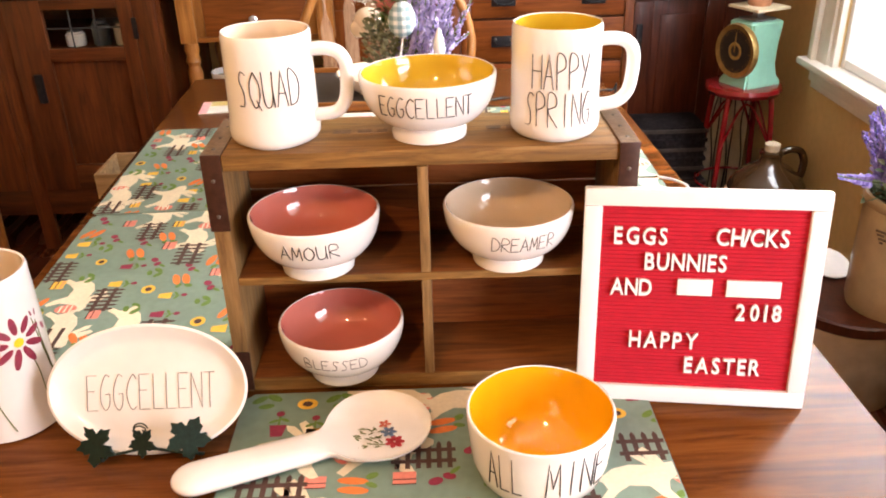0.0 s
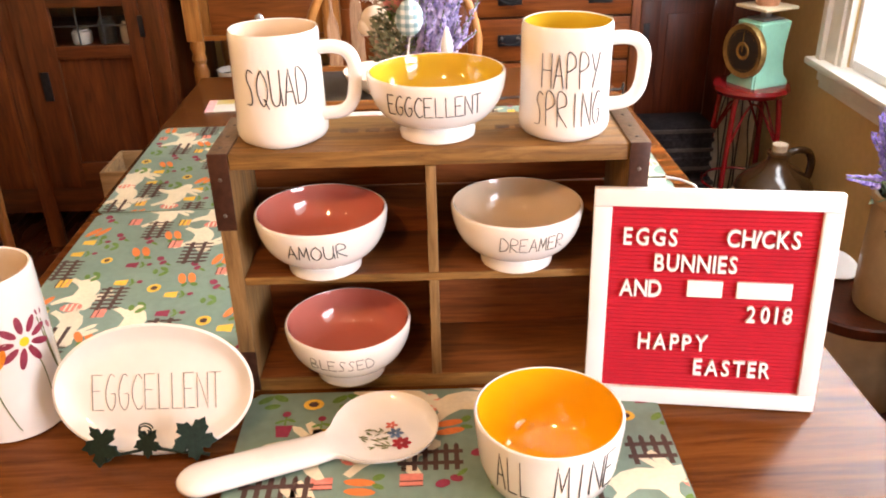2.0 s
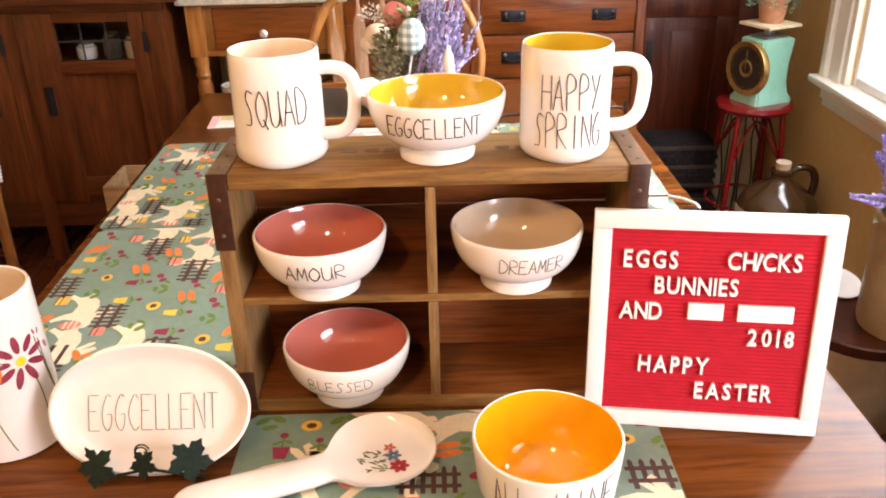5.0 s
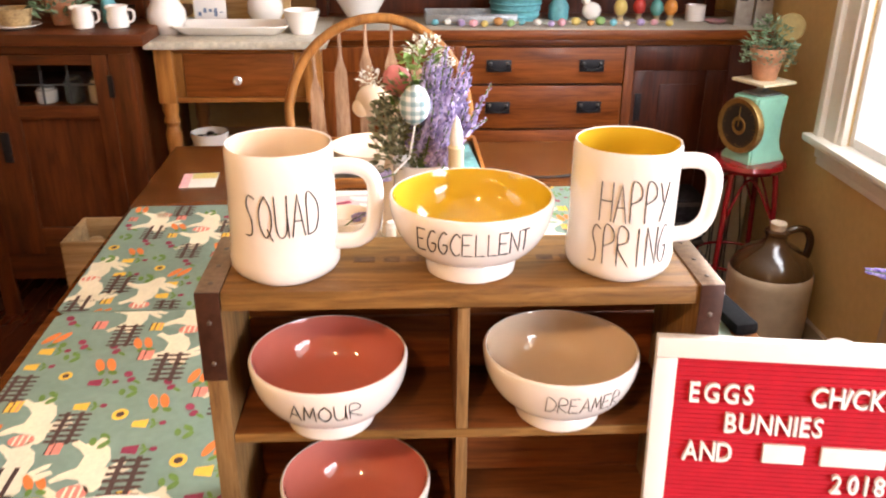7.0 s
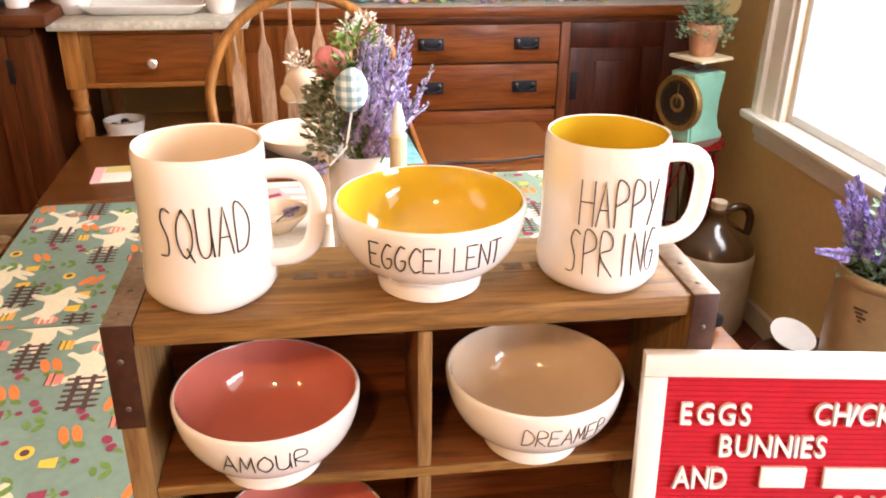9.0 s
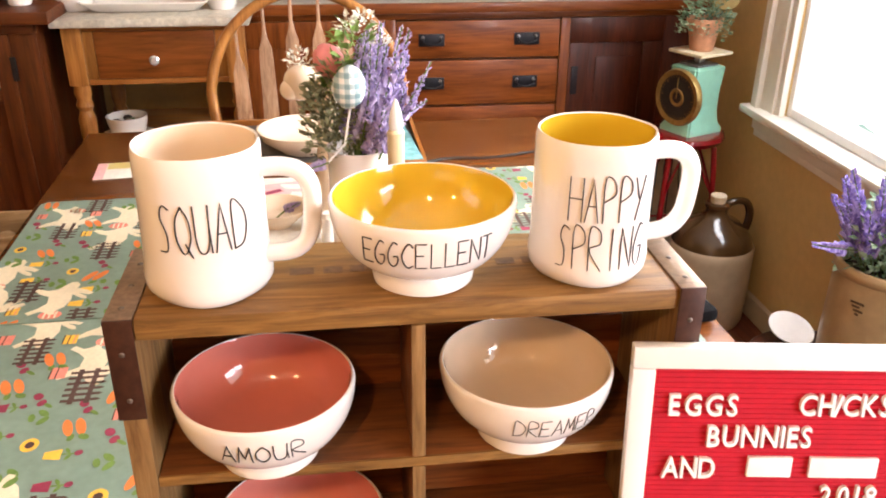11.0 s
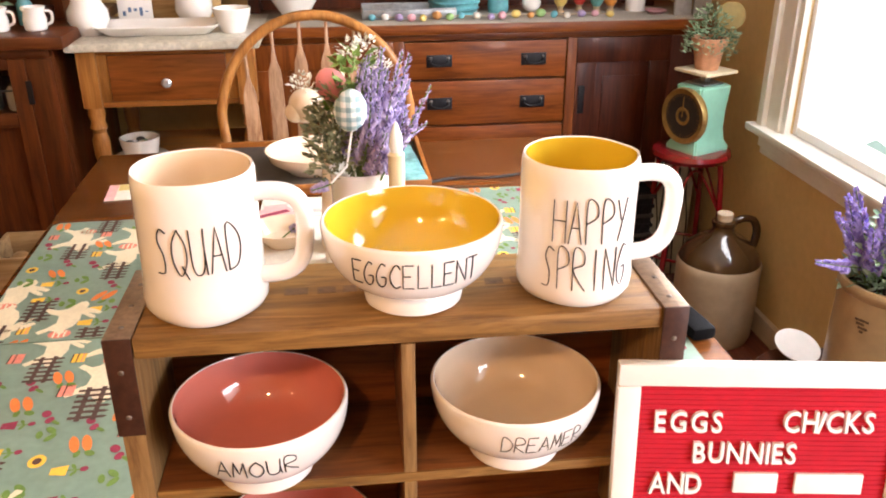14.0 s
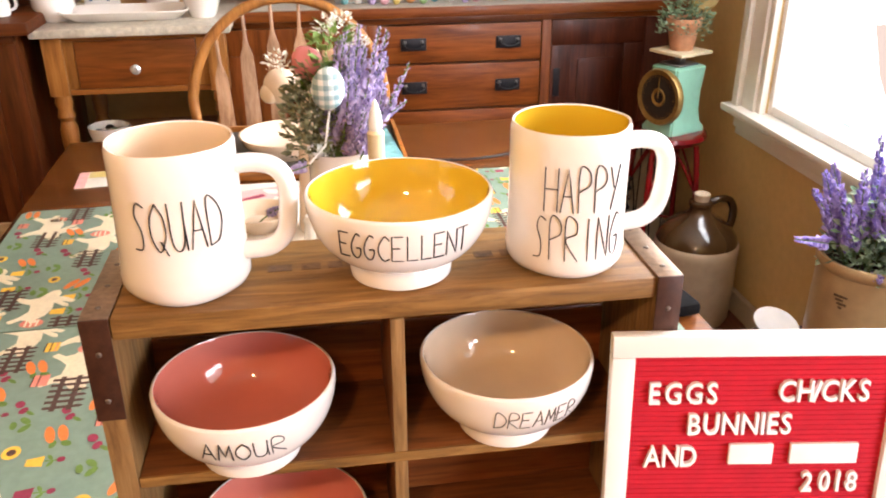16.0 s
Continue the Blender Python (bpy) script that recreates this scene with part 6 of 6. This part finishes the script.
part("foliage", b, leafy("bright_green_leaves", (0.1, 0.2, 0.03), (0.25, 0.38, 0.09)), fp, kind="stuff", smooth=False)
for at, seed in (((-0.005, 0.02, 0.385), 33), ((0.035, 0.02, 0.36), 34), ((-0.08, 0.0, 0.34), 35), ((0.015, 0.015, 0.39), 36)):
    b = leaf_mesh(60, 0.017, 0, 0.03, 0.009, seed)
    bmesh.ops.translate(b, vec=at, verts=b.verts)
    part("white_sprig", b, WHITE_FL, fp, kind="stuff", smooth=False)
for k in range(34):
    a = rng.uniform(-0.35, 0.6)
    x = -0.012 + 0.072 * rng.random()
    lavender_spike(fp, (x * 0.5, rng.uniform(-0.03, 0.03), 0.2), (x + 0.04 * a + 0.01, rng.uniform(-0.04, 0.045), 0.29 + 0.115 * rng.random()), 0.012, LILAC_GREY, 200 + k, 100)
for k in range(14):
    x = -0.01 + 0.06 * rng.random()
    lavender_spike(fp, (x * 0.6, rng.uniform(-0.04, 0.0), 0.2), (x, rng.uniform(-0.05, -0.01), 0.25 + 0.08 * rng.random()), 0.012, LILAC_GREY, 260 + k, 70)
for base, tip in (((0.02, 0, 0.21), (0.112, 0.0, 0.345)), ((0.02, -0.01, 0.21), (0.108, 0.01, 0.285)), ((-0.03, -0.01, 0.205), (-0.075, -0.04, 0.2)), ((0.02, 0, 0.21), (0.095, 0.0, 0.31))):
    lavender_spike(fp, base, tip, 0.01, LILAC_GREY, int(tip[0] * 1000 + 500), 50)
GING = material("blue_gingham", (0.5, 0.62, 0.65), 0.6)
t, n = nodes_of(GING)
v = coords(t, (1, 1, 1))
wv = []
for axis in ("X", "Z"):
    w = t.nodes.new("ShaderNodeTexWave")
    w.wave_type, w.bands_direction, w.wave_profile = "BANDS", axis, "SIN"
    w.inputs["Scale"].default_value = 22.0
    t.links.new(v, w.inputs["Vector"])
    wv.append(ramp(t, w.outputs["Fac"], [(0.42, (0.5, 0.63, 0.66)), (0.58, (1, 1, 1))]))
t.links.new(mix(t, 1.0, mix(t, 1.0, wv[0], wv[1], "MULTIPLY"), (0.8, 0.82, 0.8), "MULTIPLY"), n.inputs["Base Color"])
EGG = [(0, -0.031), (0.011, -0.028), (0.02, -0.018), (0.0245, -0.004), (0.0225, 0.012), (0.015, 0.025), (0.007, 0.031), (0, 0.0325)]
part("egg_pick", lathe(EGG, 28, m=pose(-0.011, -0.046, 0.322, 8, 6, 0)), GING, fp, "blue gingham egg")
part("egg_pick", lathe([(r * 0.95, z * 0.85) for r, z in EGG], 28, m=pose(-0.037, 0.02, 0.345, 0, -30, 0)), plain("coral_egg_paint", (0.72, 0.24, 0.24), 0.5, 0.06, 60, 0), fp, "coral pink egg")
part("pick_stick", tube([(-0.011, -0.045, 0.29), (-0.02, -0.05, 0.24), (-0.045, -0.055, 0.215)], 0.0018, 6), LETTER_WHITE, fp)
part("pick_stick", tube([(-0.03, 0.02, 0.32), (-0.02, 0.01, 0.2)], 0.0016, 6), LETTER_WHITE, fp)
b = lathe([(0, 0), (0.034, 0), (0.038, 0.01), (0.034, 0.08), (0.027, 0.17), (0.022, 0.22), (0.02, 0.26), (0.012, 0.275), (0, 0.278)], 32, wobble=0.002, seed=5)
for at, size in (((-0.016, -0.002, 0.262), (0.03, 0.022, 0.02)), ((-0.05, -0.004, 0.268), (0.03, 0.025, 0.031)), ((-0.068, -0.01, 0.258), (0.018, 0.016, 0.018)), ((0.012, 0.004, 0.303), (0.009, 0.007, 0.026))):
    bmesh.ops.create_icosphere(b, subdivisions=3, radius=1.0, matrix=Matrix.Translation(at) @ Matrix.Diagonal((*size, 1)))
fg = solid("rabbit_figurine", b, CREAM_GLAZE, "plain cream ceramic figurine behind the flowers", "figurine")
fg.location = (-0.06, 1.7, TOP + 0.0027)
cd = thing("taper_candle", (0.026, 1.41, TOP), "cream flameless taper candle with a white tip", "candle")
part("holder", lathe([(0, 0), (0.03, 0), (0.03, 0.006), (0.015, 0.012), (0.014, 0.03), (0, 0.03)], 28), BLACK_IRON, cd)
part("wax", lathe([(0, 0.03), (0.0118, 0.03), (0.0122, 0.1), (0.0118, 0.262), (0.0125, 0.268), (0.009, 0.272), (0, 0.27)], 24, wobble=0.0006), plain("ivory_wax", (0.72, 0.6, 0.36), 0.45, 0.05, 50, 0.05), cd)
part("tip", lathe([(0, 0.268), (0.008, 0.27), (0.0105, 0.28), (0.008, 0.297), (0.003, 0.313), (0, 0.317)], 18), plain("white_flame_cover", (0.85, 0.83, 0.78), 0.4, 0.02, 50, 0), cd, "white plastic flame tip")
bl = turned("cream_bowl", (-0.17, 1.72, TOP + 0.0027), [(0, 0.001), (0.03, 0), (0.034, 0.005), (0.058, 0.03), (0.06, 0.036), (0.057, 0.036), (0.035, 0.012), (0, 0.01)], CREAM_GLAZE, "small cream bowl with a dried lavender sprig", "bowl", 36)
lavender_spike(bl, (0.0, -0.01, 0.016), (0.045, -0.005, 0.042), 0.009, LILAC_GREY, 301, 40)
PINKP = plain("pink_card_stock", (0.78, 0.4, 0.38), 0.8, 0.12, 60, 0.0)
for k, (x, y, rz) in enumerate(((-0.17, 1.9, 12), (-0.13, 1.885, -8), (-0.2, 1.87, 30))):
    cdd = thing("paper_card", (x, y, TOP + 0.0028 + 0.0012 * k), "pink and cream paper card lying on the runner", "card", "paper cards", rz=rz)
    part("sheet", box(-0.045, 0.045, -0.03, 0.03, 0, 0.0009), (PINKP, LACE, PINKP)[k], cdd)
    part("printed_band", box(-0.035, 0.035, -0.012, 0.004, 0.0009, 0.0011), (LACE, PINKP, PRINT["plum"])[k], cdd)
pc = thing("paper_card", (-0.515, 2.055, TOP), "pink-edged cream paper card lying on the bare table", "card", rz=5)
part("sheet", box(-0.05, 0.03, -0.05, 0.05, 0, 0.001), LACE, pc)
part("printed_band", box(-0.05, -0.03, -0.05, 0.05, 0.001, 0.0013), PINKP, pc)
part("printed_band", box(-0.028, 0.029, 0.01, 0.048, 0.001, 0.0013), PASTEL[0], pc)
sh = turned("salt_shaker", (-0.075, 1.63, TOP + 0.0027), [(0, 0), (0.014, 0), (0.016, 0.004), (0.013, 0.04), (0.015, 0.048), (0.011, 0.056), (0, 0.058)], WHITE_GLAZE, "small white salt shaker on the runner", "shaker", 24)
fb = thing("fruit_bowl", (-0.705, 3.0, 0.542), "white bowl of stones and leaves on the washstand's shelf", "bowl")
fb.scale = (1.2, 1.2, 1.1)
part("saucer", lathe([(0, 0.001), (0.045, 0), (0.072, 0.008), (0.071, 0.011), (0.045, 0.005), (0, 0.005)], 36), WHITE_GLAZE, fb)
part("bowl", lathe([(0, 0.0055), (0.035, 0.0055), (0.042, 0.01), (0.052, 0.05), (0.053, 0.066), (0.05, 0.066), (0.046, 0.04), (0, 0.035)], 36), WHITE_GLAZE, fb)
for k in range(14):
    a, q = rng.uniform(0, 6.28), 0.036 * rng.random() ** 0.5
    part("pebble", ball(0.011, (q * math.cos(a), q * math.sin(a), 0.05), (1.2, 1, 0.7), detail=1), (LEAF_DARK, SOIL, WHITE_GLAZE, SLATE, STONE)[k % 5], fb)
RUBBER = plain("black_rubber", (0.012, 0.012, 0.013), 0.5, 0.2, 80, 0.0)
cb_ = solid("power_cord", tube(smooth_path([(0.02, 1.99, TOP + 0.004), (0.13, 2.02, TOP + 0.004), (0.2, 2.045, TOP + 0.004), (0.29, 2.04, TOP + 0.004), (0.4, 2.07, TOP + 0.004), (0.476, 2.085, TOP + 0.004), (0.487, 2.09, TOP - 0.02), (0.488, 2.1, 0.3), (0.52, 2.15, 0.005)], 6), 0.003, 8), RUBBER, "thin black power cord lying across the table", "cord")
ph = thing("black_pouch", (0.452, 1.335, TOP + 0.0036), "small black padded pouch at the table's edge", "pouch", rz=8)
NYLON = part("body", box(-0.012, 0.026, -0.06, 0.05, 0, 0.02, 0.007), plain("black_nylon", (0.008, 0.008, 0.009), 0.95, 0.3, 150, 0.3), ph)
NYLON.data.materials[0].node_tree.nodes["Principled BSDF"].inputs["Specular IOR Level"].default_value = 0.1
part("zip", tube([(0.0265, -0.05, 0.011), (0.0268, 0.04, 0.011)], 0.0012, 6), RIVET, ph)
wc = solid("white_cable", tube(smooth_path([(0.44, 1.48, TOP + 0.007), (0.47, 1.45, TOP + 0.008), (0.486, 1.42, TOP - 0.005), (0.52, 1.48, 0.62), (0.56, 1.62, 0.6), (0.6, 1.72, 0.5), (0.6, 1.8, 0.1), (0.62, 1.85, 0.003)], 6), 0.0025, 8), LETTER_WHITE, "thin white charging cable hanging from the table", "cable")

# ---- floor planks ----
pb = box(-0.0435, 0.0435, Y0, Y1, -0.02, 0.0, 0.0012)
pm = finish(pb, "floor_plank", FLOOR_WOOD, False)
x = X0 + 0.0445
while x < X1:
    o = new("floor_plank", pm)
    o.parent = floor
    o.location = (x, 0, 0)
    x += 0.0885
